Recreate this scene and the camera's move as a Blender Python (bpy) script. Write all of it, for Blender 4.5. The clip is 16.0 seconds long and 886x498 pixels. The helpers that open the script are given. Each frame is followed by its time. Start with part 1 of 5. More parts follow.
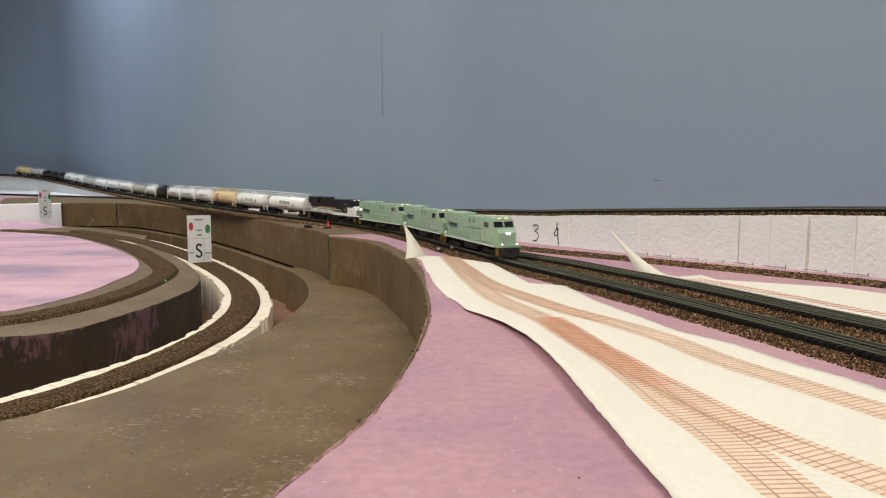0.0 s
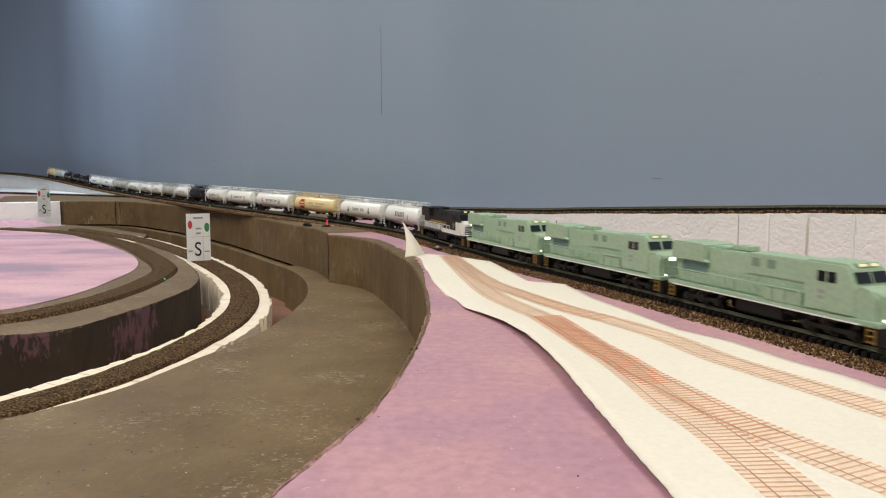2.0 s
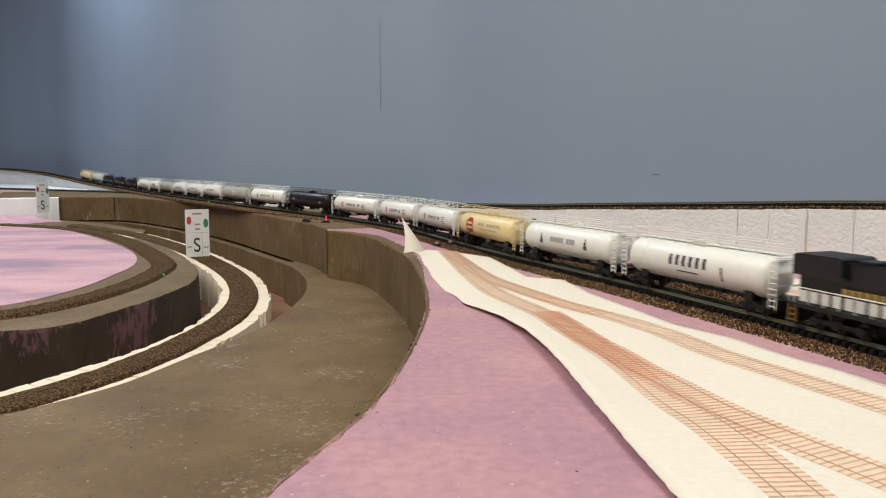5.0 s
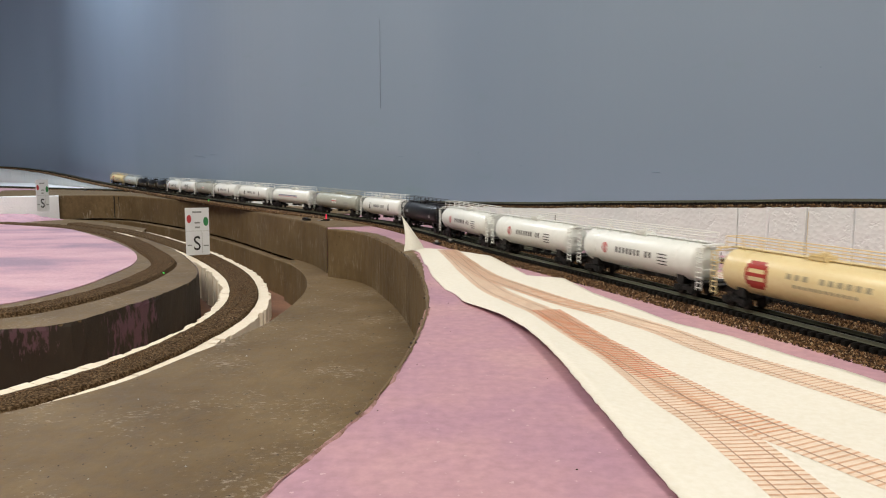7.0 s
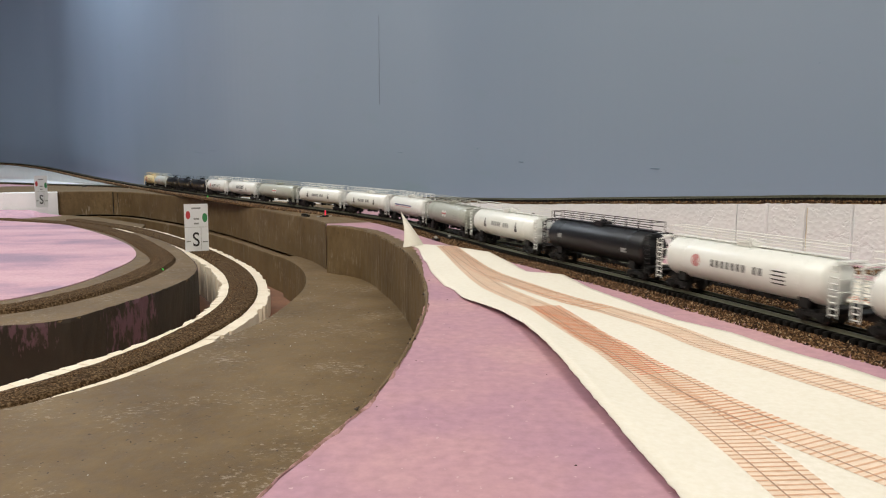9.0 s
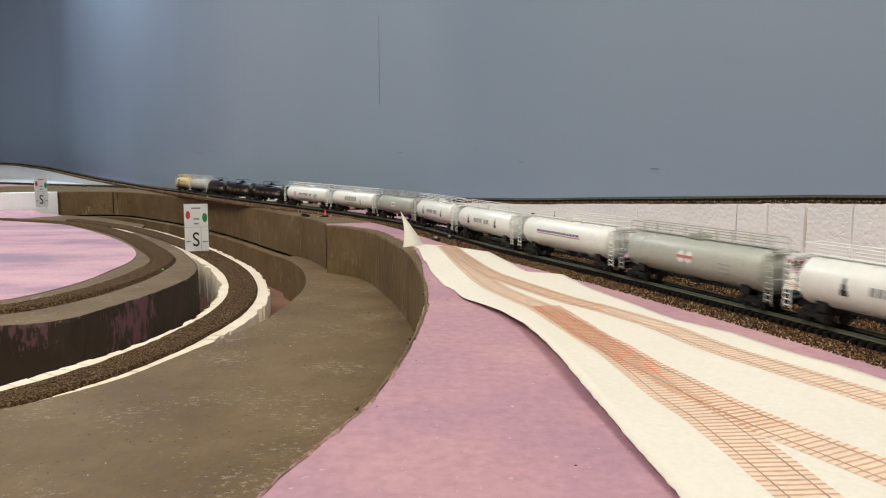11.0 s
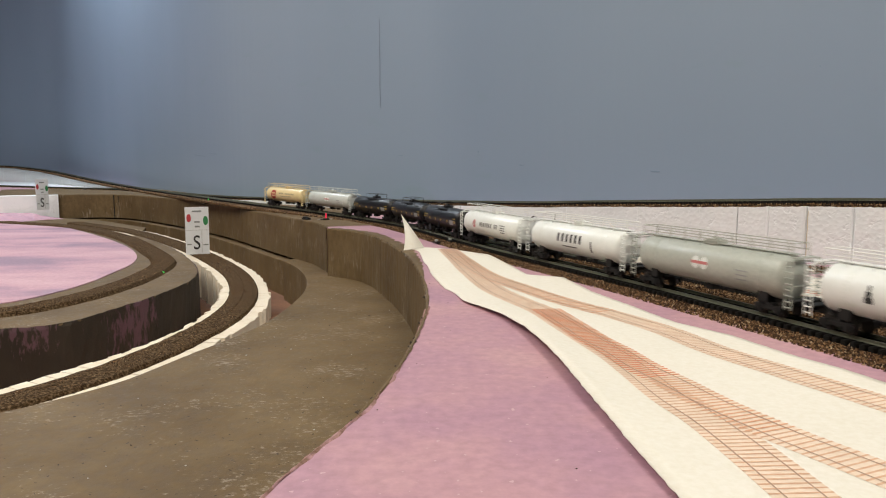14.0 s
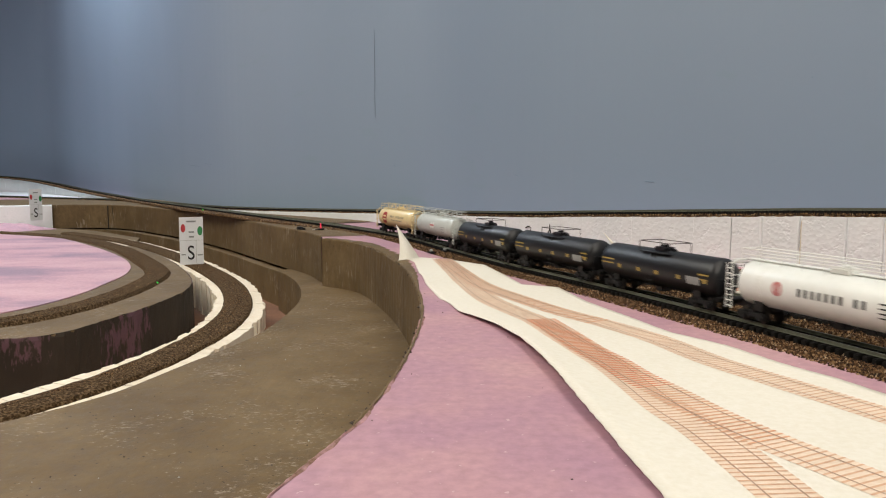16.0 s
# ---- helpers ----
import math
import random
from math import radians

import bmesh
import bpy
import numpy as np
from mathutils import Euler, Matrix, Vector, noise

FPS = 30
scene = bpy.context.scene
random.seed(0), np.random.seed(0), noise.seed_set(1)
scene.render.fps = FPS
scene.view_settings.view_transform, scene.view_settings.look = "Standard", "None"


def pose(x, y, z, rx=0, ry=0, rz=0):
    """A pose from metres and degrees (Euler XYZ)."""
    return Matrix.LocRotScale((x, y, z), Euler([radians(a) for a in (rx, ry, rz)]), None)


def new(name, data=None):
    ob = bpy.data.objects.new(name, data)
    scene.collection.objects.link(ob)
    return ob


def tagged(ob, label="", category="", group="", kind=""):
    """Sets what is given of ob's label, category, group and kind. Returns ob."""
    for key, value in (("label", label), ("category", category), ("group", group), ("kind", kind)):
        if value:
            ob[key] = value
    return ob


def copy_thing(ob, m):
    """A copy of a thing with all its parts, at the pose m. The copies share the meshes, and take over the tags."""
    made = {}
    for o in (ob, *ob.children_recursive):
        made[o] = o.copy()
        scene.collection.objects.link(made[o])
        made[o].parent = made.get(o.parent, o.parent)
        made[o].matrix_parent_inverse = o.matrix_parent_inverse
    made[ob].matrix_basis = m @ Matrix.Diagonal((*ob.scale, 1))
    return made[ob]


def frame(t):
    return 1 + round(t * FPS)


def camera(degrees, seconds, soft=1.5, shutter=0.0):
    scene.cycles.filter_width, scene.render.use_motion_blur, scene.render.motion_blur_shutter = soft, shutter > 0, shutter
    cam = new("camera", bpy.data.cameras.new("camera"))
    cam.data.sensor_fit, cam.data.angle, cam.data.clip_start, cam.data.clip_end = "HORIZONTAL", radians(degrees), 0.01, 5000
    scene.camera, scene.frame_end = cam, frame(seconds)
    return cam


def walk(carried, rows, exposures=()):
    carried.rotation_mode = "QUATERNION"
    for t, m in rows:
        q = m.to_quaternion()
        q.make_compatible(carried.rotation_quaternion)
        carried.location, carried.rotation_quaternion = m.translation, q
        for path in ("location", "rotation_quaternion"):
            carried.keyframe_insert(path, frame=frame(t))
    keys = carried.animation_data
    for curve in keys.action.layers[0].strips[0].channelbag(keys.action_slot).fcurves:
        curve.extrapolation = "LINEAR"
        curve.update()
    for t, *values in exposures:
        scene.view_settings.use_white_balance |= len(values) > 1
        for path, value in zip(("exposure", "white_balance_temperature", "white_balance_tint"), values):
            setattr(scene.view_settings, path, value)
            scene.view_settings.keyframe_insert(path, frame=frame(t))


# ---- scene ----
# ---- camera: stands on the layout, its tilt and pan drift a little ----
cam = camera(62.18, 16.0, soft=1.1, shutter=0.45)
EYE = Vector((0.0, 0.0, 0.070))
FOCAL = 1300.0
# seconds, drift to the side and up of the picture
DRIFT = [(0, 0, 0), (0.5, 0, -1.5), (1, -0.6, -3), (1.5, -0.6, -2.5), (2, -1.4, -3), (2.5, -1.5, -3), (3, -2, -3.2),
         (3.5, -3, -5.4), (4, -3.1, -7.1), (4.7, -3.1, -9.6), (5.6, -3, -12), (6.5, -3, -13.5), (7, -3, -13.5), (7.5, -3.4, -12.4),
         (8, -4, -14.2), (8.5, -4.4, -18), (9, -4.5, -20.4), (9.8, -4.7, -21.5), (10.7, -4.7, -20.8), (11.5, -4.4, -19.5), (12, -4, -18.2),
         (12.5, -3.1, -17.2), (13, -3, -16.6), (13.5, -3, -15.2), (14, -3.4, -15), (14.5, -5.5, -11.2), (15, -10.3, -6.4), (15.5, -11.6, 0), (16, -12.6, 3)]


def camera_rows():
    rows = []
    for t, dx, dy in DRIFT:
        tilt = math.degrees(math.atan((441 - 304.3 - dy) / FOCAL))
        turn = math.degrees(math.atan(dx / FOCAL))
        rows.append((t, pose(EYE.x, EYE.y, EYE.z, 90 - tilt, 0, turn)))
    return rows


walk(cam, camera_rows())

# ---- light: unseen area lights added under the ceiling, a weak room glow ----
world = bpy.data.worlds.new("room_world")
scene.world = world
world.use_nodes = True
world.node_tree.nodes["Background"].inputs[0].default_value = (0.75, 0.85, 1.0, 1)
world.node_tree.nodes["Background"].inputs[1].default_value = 0.012
scene.view_settings.exposure = 0.0


def added_area_light(x, y, z, sx, sy, watts, turn=0, colour=(1.0, 0.95, 0.83)):
    d = bpy.data.lights.new("added_light", "AREA")
    d.shape, d.size, d.size_y, d.energy, d.color = "RECTANGLE", sx, sy, watts, colour
    o = new("added_light", d)
    o.matrix_basis = pose(x, y, z, 0, 0, turn)
    return o


# third added to brighten the left backdrop, fourth for faces turned to the eye
ADDED_LIGHTS = [(0.35, 0.2, 1.3, 1.2, 0.3, 9.5, 55), (-1.1, 0.35, 1.3, 1.2, 0.3, 24, 50), (-1.1, 1.955, 1.2, 0.5, 0.25, 12, 125, (0.82, 0.91, 1.0)), (0.5, -1.4, 1.3, 1.2, 0.3, 31, 55)]
for l in ADDED_LIGHTS:
    added_area_light(*l)


# ---- materials ----
def mat(name, rough=0.6, metal=0.0):
    m = bpy.data.materials.new(name)
    m.use_nodes = True
    nt = m.node_tree
    b = nt.nodes["Principled BSDF"]
    b.inputs["Roughness"].default_value = rough
    b.inputs["Metallic"].default_value = metal
    return m, nt, b


def node(nt, kind, **ins):
    n = nt.nodes.new(kind)
    for k, v in ins.items():
        n.inputs[k].default_value = v
    return n


def ramp_between(nt, fac, stops):
    r = nt.nodes.new("ShaderNodeValToRGB")
    els = r.color_ramp.elements
    while len(els) < len(stops):
        els.new(0.5)
    for e, (p, c) in zip(els, stops):
        e.position, e.color = p, (*c, 1)
    nt.links.new(fac, r.inputs[0])
    return r.outputs[0]


def coords(nt, stretch=(1, 1, 1)):
    tc = nt.nodes.new("ShaderNodeTexCoord")
    mp = nt.nodes.new("ShaderNodeMapping")
    mp.inputs["Scale"].default_value = stretch
    nt.links.new(tc.outputs["Object"], mp.inputs["Vector"])
    return mp.outputs["Vector"]


def noise_out(nt, scale, detail=4, rough=0.55, stretch=(1, 1, 1)):
    n = node(nt, "ShaderNodeTexNoise", Scale=scale, Detail=detail, Roughness=rough)
    nt.links.new(coords(nt, stretch=stretch), n.inputs["Vector"])
    return n.outputs["Fac"]


def bump(nt, b, fac, strength=0.3, dist=0.0005):
    n = node(nt, "ShaderNodeBump", Strength=strength, Distance=dist)
    nt.links.new(fac, n.inputs["Height"])
    nt.links.new(n.outputs[0], b.inputs["Normal"])


def mixed(nt, fac, a, c, mode="MIX"):
    m = nt.nodes.new("ShaderNodeMix")
    m.data_type, m.blend_type = "RGBA", mode
    for sock, v in ((m.inputs[0], fac), (m.inputs[6], a), (m.inputs[7], c)):
        if isinstance(v, (int, float)):
            sock.default_value = v
        elif isinstance(v, tuple):
            sock.default_value = (*v, 1)
        else:
            nt.links.new(v, sock)
    return m.outputs[2]


def worn(name, stops, scale=40, rough=0.6, fine=300, bump_s=0.2, bump_d=0.0004, metal=0.0, stretch=(1, 1, 1), specks=None, gloss=0.5):
    """A surface with two scales of variation; specks: (colour, density scale, threshold)."""
    m, nt, b = mat(name, rough, metal)
    b.inputs["Specular IOR Level"].default_value = gloss
    big = noise_out(nt, scale, 5, 0.6, stretch)
    col = ramp_between(nt, big, stops)
    fin = noise_out(nt, fine, 3, 0.6)
    col = mixed(nt, 0.22, col, ramp_between(nt, fin, [(0.3, (0.25, 0.25, 0.25)), (0.7, (0.75, 0.75, 0.75))]), "OVERLAY")
    if specks:
        sc = noise_out(nt, specks[1], 2, 0.5)
        f = ramp_between(nt, sc, [(specks[2], (0, 0, 0)), (specks[2] + 0.03, (1, 1, 1))])
        col = mixed(nt, f, col, specks[0])
    nt.links.new(col, b.inputs["Base Color"])
    if bump_s:
        bump(nt, b, fin, bump_s, bump_d)
    return m


def plain(name, c, rough=0.5, metal=0.0, vary=0.12, fine=600):
    k = 1 - vary
    return worn(name, [(0.3, tuple(v * k for v in c)), (0.7, c)], 60, rough, fine, 0.1, 0.0001, metal)


def glow(name, c, s):
    m, nt, b = mat(name)
    b.inputs["Base Color"].default_value = (*c, 1)
    b.inputs["Emission Color"].default_value = (*c, 1)
    b.inputs["Emission Strength"].default_value = s
    return m


def brown_paint():
    m, nt, b = mat("brown_paint", 0.45)
    col = ramp_between(nt, noise_out(nt, 16, 6, 0.65), [(0.28, (0.115, 0.077, 0.04)), (0.5, (0.152, 0.104, 0.053)), (0.75, (0.198, 0.141, 0.077))])
    brush = noise_out(nt, 170, 5, 0.65, (1, 1, 0.65))
    col = mixed(nt, 0.3, col, ramp_between(nt, brush, [(0.3, (0.2, 0.2, 0.2)), (0.7, (0.78, 0.78, 0.78))]), "OVERLAY")
    scuff = noise_out(nt, 430, 4, 0.65, (0.75, 1.2, 0.16))
    worn_at = noise_out(nt, 24, 3, 0.5)
    col = mixed(nt, ramp_between(nt, mixed(nt, 0.35, scuff, worn_at), [(0.572, (0, 0, 0)), (0.64, (0.55, 0.55, 0.55))]), col, (0.4, 0.34, 0.27))
    pit = noise_out(nt, 420, 2, 0.5)
    col = mixed(nt, ramp_between(nt, pit, [(0.7, (0, 0, 0)), (0.75, (0.9, 0.9, 0.9))]), col, (0.04, 0.026, 0.017))
    nt.links.new(col, b.inputs["Base Color"])
    rr = ramp_between(nt, brush, [(0.3, (0.48, 0.48, 0.48)), (0.7, (0.7, 0.7, 0.7))])
    nt.links.new(rr, b.inputs["Roughness"])
    b.inputs["Specular IOR Level"].default_value = 0.16
    mx = mixed(nt, 0.5, brush, noise_out(nt, 60, 5, 0.65))
    bump(nt, b, mx, 0.6, 0.0012)
    return m


M_BROWN = brown_paint()


def torn_shaded_paint():
    """Thin brown paint, darkened for the trench's shade, torn off the pink foam in upright streaks and a few chips."""
    m, nt, b = mat("shaded_brown_paint", 0.7)
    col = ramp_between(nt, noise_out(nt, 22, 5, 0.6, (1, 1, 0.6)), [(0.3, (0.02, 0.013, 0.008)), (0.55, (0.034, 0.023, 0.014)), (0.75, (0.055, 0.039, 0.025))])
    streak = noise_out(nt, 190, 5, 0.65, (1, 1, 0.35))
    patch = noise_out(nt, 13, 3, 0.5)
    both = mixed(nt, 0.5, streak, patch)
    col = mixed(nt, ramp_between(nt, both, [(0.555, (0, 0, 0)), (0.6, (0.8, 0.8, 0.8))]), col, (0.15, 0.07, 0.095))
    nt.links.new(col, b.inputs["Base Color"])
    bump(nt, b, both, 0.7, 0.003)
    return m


M_BROWN_SHADED = torn_shaded_paint()
M_PINK = worn("pink_foam", [(0.25, (0.36, 0.2, 0.28)), (0.45, (0.43, 0.245, 0.305)), (0.55, (0.475, 0.272, 0.312)), (0.72, (0.54, 0.33, 0.34))], 11, 0.6, 260, 0.25, 0.0004,
              specks=((0.56, 0.38, 0.42), 420, 0.7))
M_PINK_WASH = worn("washed_pink_foam", [(0.36, (0.3, 0.2, 0.28)), (0.47, (0.46, 0.27, 0.345)), (0.53, (0.55, 0.32, 0.385)), (0.66, (0.62, 0.4, 0.45))], 6, 0.6, 240, 0.2, 0.0004,
                   stretch=(0.8, 1.5, 1))


def bead_foam():
    """White foam of pressed beads, with torn pits."""
    m, nt, b = mat("white_foam", 0.7)
    col = ramp_between(nt, noise_out(nt, 25, 4, 0.6), [(0.3, (0.83, 0.865, 0.88)), (0.7, (0.9, 0.92, 0.93))])
    nt.links.new(col, b.inputs["Base Color"])
    v = node(nt, "ShaderNodeTexVoronoi", Scale=330.0)
    nt.links.new(coords(nt), v.inputs["Vector"])
    pits = ramp_between(nt, noise_out(nt, 150, 4, 0.6), [(0.55, (1, 1, 1)), (0.72, (0, 0, 0))])
    both = mixed(nt, 0.6, v.outputs["Distance"], pits)
    bump(nt, b, both, 0.55, 0.0016)
    return m


M_FOAM = bead_foam()
M_CARD = plain("white_card", (0.89, 0.91, 0.93), 0.6, 0, 0.05)
M_WOOD = worn("hole_board", [(0.3, (0.16, 0.07, 0.035)), (0.7, (0.26, 0.12, 0.06))], 20, 0.7, 200)
M_PAPER = worn("paper", [(0.3, (0.75, 0.71, 0.62)), (0.7, (0.79, 0.75, 0.66))], 9, 0.75, 500, 0.05, 0.0001)
M_TAN = plain("tan_print", (0.82, 0.66, 0.52), 0.75)
M_TIEPRINT = plain("brown_print", (0.66, 0.41, 0.27), 0.75)
M_REDPRINT = plain("red_print", (0.7, 0.2, 0.08), 0.75)
M_ORANGEPRINT = plain("orange_print", (0.74, 0.4, 0.24), 0.75)
M_RAILPRINT = plain("dark_print", (0.45, 0.3, 0.22), 0.75)
M_RAIL = plain("weathered_rail", (0.2, 0.205, 0.15), 0.45, 0.4)
M_TIE = worn("dark_tie", [(0.3, (0.008, 0.007, 0.006)), (0.7, (0.015, 0.0125, 0.011))], 60, 0.8, 600, 0.1, 0.0001, gloss=0.2)
M_CORK = worn("cork_roadbed", [(0.36, (0.026, 0.015, 0.007)), (0.5, (0.08, 0.048, 0.023)), (0.66, (0.22, 0.15, 0.085))], 620, 0.9, 2200, 0.8, 0.001, gloss=0.1)
# white foam of the sunken bed, with warm light tinted into its colour
M_BED_WARMLIT = worn("warm_lit_foam", [(0.3, (0.76, 0.66, 0.52)), (0.7, (0.85, 0.77, 0.64))], 30, 0.7, 330, 0.4, 0.001)
# walls and ceiling are out of view, kept dark to cut bounced light
M_WALL = plain("low_bounce_wall", (0.2, 0.2, 0.19), 0.8)
M_CEIL = plain("low_bounce_ceiling", (0.5, 0.5, 0.48), 0.9)
M_FLOOR = plain("room_carpet", (0.2, 0.19, 0.18), 0.9)


def ballast_material():
    m, nt, b = mat("ballast", 0.85)
    b.inputs["Specular IOR Level"].default_value = 0.15
    v = node(nt, "ShaderNodeTexVoronoi", Scale=620.0)
    nt.links.new(coords(nt), v.inputs["Vector"])
    sep = nt.nodes.new("ShaderNodeSeparateColor")
    nt.links.new(v.outputs["Color"], sep.inputs[0])
    col = ramp_between(nt, sep.outputs[0], [(0.0, (0.014, 0.008, 0.005)), (0.3, (0.055, 0.028, 0.013)), (0.6, (0.12, 0.063, 0.028)), (0.85, (0.21, 0.125, 0.058)), (1.0, (0.34, 0.24, 0.15))])
    nt.links.new(col, b.inputs["Base Color"])
    bump(nt, b, v.outputs["Distance"], 0.8, 0.001)
    return m


M_BALLAST = ballast_material()


def grain_material():
    m, nt, b = mat("ballast_grain", 0.8)
    b.inputs["Specular IOR Level"].default_value = 0.15
    g = nt.nodes.new("ShaderNodeNewGeometry")
    col = ramp_between(nt, g.outputs["Random Per Island"], [(0.0, (0.012, 0.007, 0.005)), (0.4, (0.055, 0.028, 0.013)), (0.7, (0.13, 0.068, 0.03)), (0.92, (0.25, 0.15, 0.072)), (1.0, (0.42, 0.32, 0.21))])
    nt.links.new(col, b.inputs["Base Color"])
    return m


M_GRAIN = grain_material()


def backdrop_material():
    m, nt, b = mat("blue_grey_backdrop", 0.33)
    big = noise_out(nt, 2.2, 3, 0.5, (1, 1, 0.25))
    col = ramp_between(nt, big, [(0.3, (0.275, 0.358, 0.468)), (0.7, (0.318, 0.404, 0.515))])
    smear = noise_out(nt, 9, 4, 0.6, (1, 1, 3))
    col = mixed(nt, ramp_between(nt, smear, [(0.62, (0, 0, 0)), (0.8, (0.4, 0.4, 0.4))]), col, (0.25, 0.36, 0.4))
    nt.links.new(col, b.inputs["Base Color"])
    bump(nt, b, noise_out(nt, 3.0, 2, 0.5, (1, 1, 0.1)), 0.25, 0.02)
    return m


M_BACK = backdrop_material()


# ---- geometry helpers (plans in millimetres) ----
def part(name, bm, material, parent=None, label="", smooth=False):
    me = bpy.data.meshes.new(name)
    if isinstance(bm, tuple):
        me.from_pydata(*bm)
    else:
        bm.to_mesh(me)
        bm.free()
    for ms in material if isinstance(material, (list, tuple)) else [material]:
        me.materials.append(ms)
    if smooth:
        me.polygons.foreach_set("use_smooth", [True] * len(me.polygons))
    ob = new(name, me)
    if parent:
        ob.parent = parent
    if label:
        ob["label"] = label
    return ob


def curve(points, step=10.0, closed=False):
    """A smooth way through the points, in even steps."""
    P = [np.array(p, float) for p in points]
    n = len(P)
    out = []
    for i in range(n if closed else n - 1):
        a, b, c, d = (P[(i - 1) % n] if closed or i else 2 * P[0] - P[1], P[i], P[(i + 1) % n],
                      P[(i + 2) % n] if closed or i + 2 < n else 2 * P[-1] - P[-2])
        t1 = max(np.linalg.norm(b - a), 1e-6) ** 0.5
        t2 = max(np.linalg.norm(c - b), 1e-6) ** 0.5
        t3 = max(np.linalg.norm(d - c), 1e-6) ** 0.5
        m1 = (c - b) + t2 * ((b - a) / t1 - (c - a) / (t1 + t2))
        m2 = (c - b) + t2 * ((d - c) / t3 - (d - b) / (t2 + t3))
        k = max(2, int(np.linalg.norm(c - b) / step * 3))
        for j in range(k):
            u = j / k
            out.append((2 * u ** 3 - 3 * u * u + 1) * b + (u ** 3 - 2 * u * u + u) * m1 + (3 * u * u - 2 * u ** 3) * c + (u ** 3 - u * u) * m2)
    if not closed:
        out.append(P[-1])
    out = np.array(out)
    s = np.concatenate([[0], np.cumsum(np.linalg.norm(np.diff(out, axis=0), axis=1))])
    q = np.linspace(0, s[-1], max(3, int(s[-1] / step) + 1))
    return np.array([np.interp(q, s, out[:, i]) for i in range(out.shape[1])]).T


def prism(poly, z0, z1, jag=0.0, bevel=0.0):
    """An upright slab over an outline; jag: uneven rim."""
    bm = bmesh.new()
    rng = random.Random(3)
    vs = [bm.verts.new((x / 1000 + rng.uniform(-jag, jag) / 1000, y / 1000 + rng.uniform(-jag, jag) / 1000, z1 / 1000)) for x, y in poly]
    f = bm.faces.new(vs)
    if f.normal.z < 0:
        f.normal_flip()
    r = bmesh.ops.extrude_face_region(bm, geom=[f])
    # the copy becomes the foot
    bmesh.ops.translate(bm, vec=(0, 0, (z0 - z1) / 1000), verts=[v for v in r["geom"] if isinstance(v, bmesh.types.BMVert)])
    bm.normal_update()
    bmesh.ops.recalc_face_normals(bm, faces=bm.faces)
    if bevel:
        es = [e for e in bm.edges if all(abs(v.co.z - z1 / 1000) < 1e-6 for v in e.verts)]
        bmesh.ops.bevel(bm, geom=es, offset=bevel / 1000, segments=2, affect="EDGES", profile=0.6)
    bmesh.ops.triangulate(bm, faces=[f for f in bm.faces if len(f.verts) > 4])
    return bm


def sides(path):
    """Unit vectors to the right of a path, flat."""
    d = np.gradient(path[:, :2], axis=0)
    d /= np.linalg.norm(d, axis=1)[:, None]
    return np.stack([d[:, 1], -d[:, 0]], axis=1), d


def sweep(path, profile, rough=0.0, seed=1, cap=True):
    """A profile of (side, up) carried along a path of (x, y, z)."""
    n, _ = sides(path)
    rng = np.random.RandomState(seed)
    prof = np.array(profile, float)
    k = len(prof)
    V = np.zeros((len(path), k, 3))
    V[:, :, 0] = path[:, None, 0] + n[:, None, 0] * prof[None, :, 0]
    V[:, :, 1] = path[:, None, 1] + n[:, None, 1] * prof[None, :, 0]
    V[:, :, 2] = path[:, None, 2] + prof[None, :, 1]
    if rough:
        V += rng.uniform(-rough, rough, V.shape)
    F = [(i * k + j, i * k + j + 1, (i + 1) * k + j + 1, (i + 1) * k + j) for i in range(len(path) - 1) for j in range(k - 1)]
    if cap:
        F += [tuple(range(k))[::-1], tuple((len(path) - 1) * k + j for j in range(k))]
    return ((V.reshape(-1, 3) / 1000).tolist(), [], F)


def box(bm, x0, x1, y0, y1, z0, z1, m=None):
    r = bmesh.ops.create_cube(bm, size=1)["verts"]
    t = Matrix.Translation(((x0 + x1) / 2, (y0 + y1) / 2, (z0 + z1) / 2)) @ Matrix.Diagonal((x1 - x0, y1 - y0, z1 - z0, 1))
    bmesh.ops.transform(bm, matrix=(m @ t) if m else t, verts=r)
    return r


def blocks(*dims, bevel=0.0):
    """Boxes in millimetres joined into one mesh."""
    bm = bmesh.new()
    for d in dims:
        box(bm, *[v / 1000 for v in d])
    if bevel:
        bmesh.ops.bevel(bm, geom=list(bm.edges), offset=bevel / 1000, segments=2, affect="EDGES")
    return bm


def structure(ob, label, cat):
    return tagged(ob, label, cat, kind="structure")


# ---- the room round the layout: unseen, added to close it in ----
structure(part("floor", blocks((-4600, 3600, -4000, 5000, -1150, -1100)), M_FLOOR), "dark carpet floor of the train room", "floor")
structure(part("ceiling", blocks((-4600, 3600, -4000, 5000, 1400, 1450)), M_CEIL), "plain unseen ceiling added over the train room, greyed to cut bounced light", "ceiling")
for nm, d in (("wall_north", (-4600, 3600, 4900, 5000, -1100, 1400)), ("wall_south", (-4600, 3600, -4000, -3900, -1100, 1400)),
              ("wall_west", (-4600, -4500, -3900, 4900, -1100, 1400)), ("wall_east", (3500, 3600, -3900, 4900, -1100, 1400))):
    structure(part(nm, blocks(d), M_WALL), "plain unseen wall added round the train room, dark to cut bounced light", "wall")

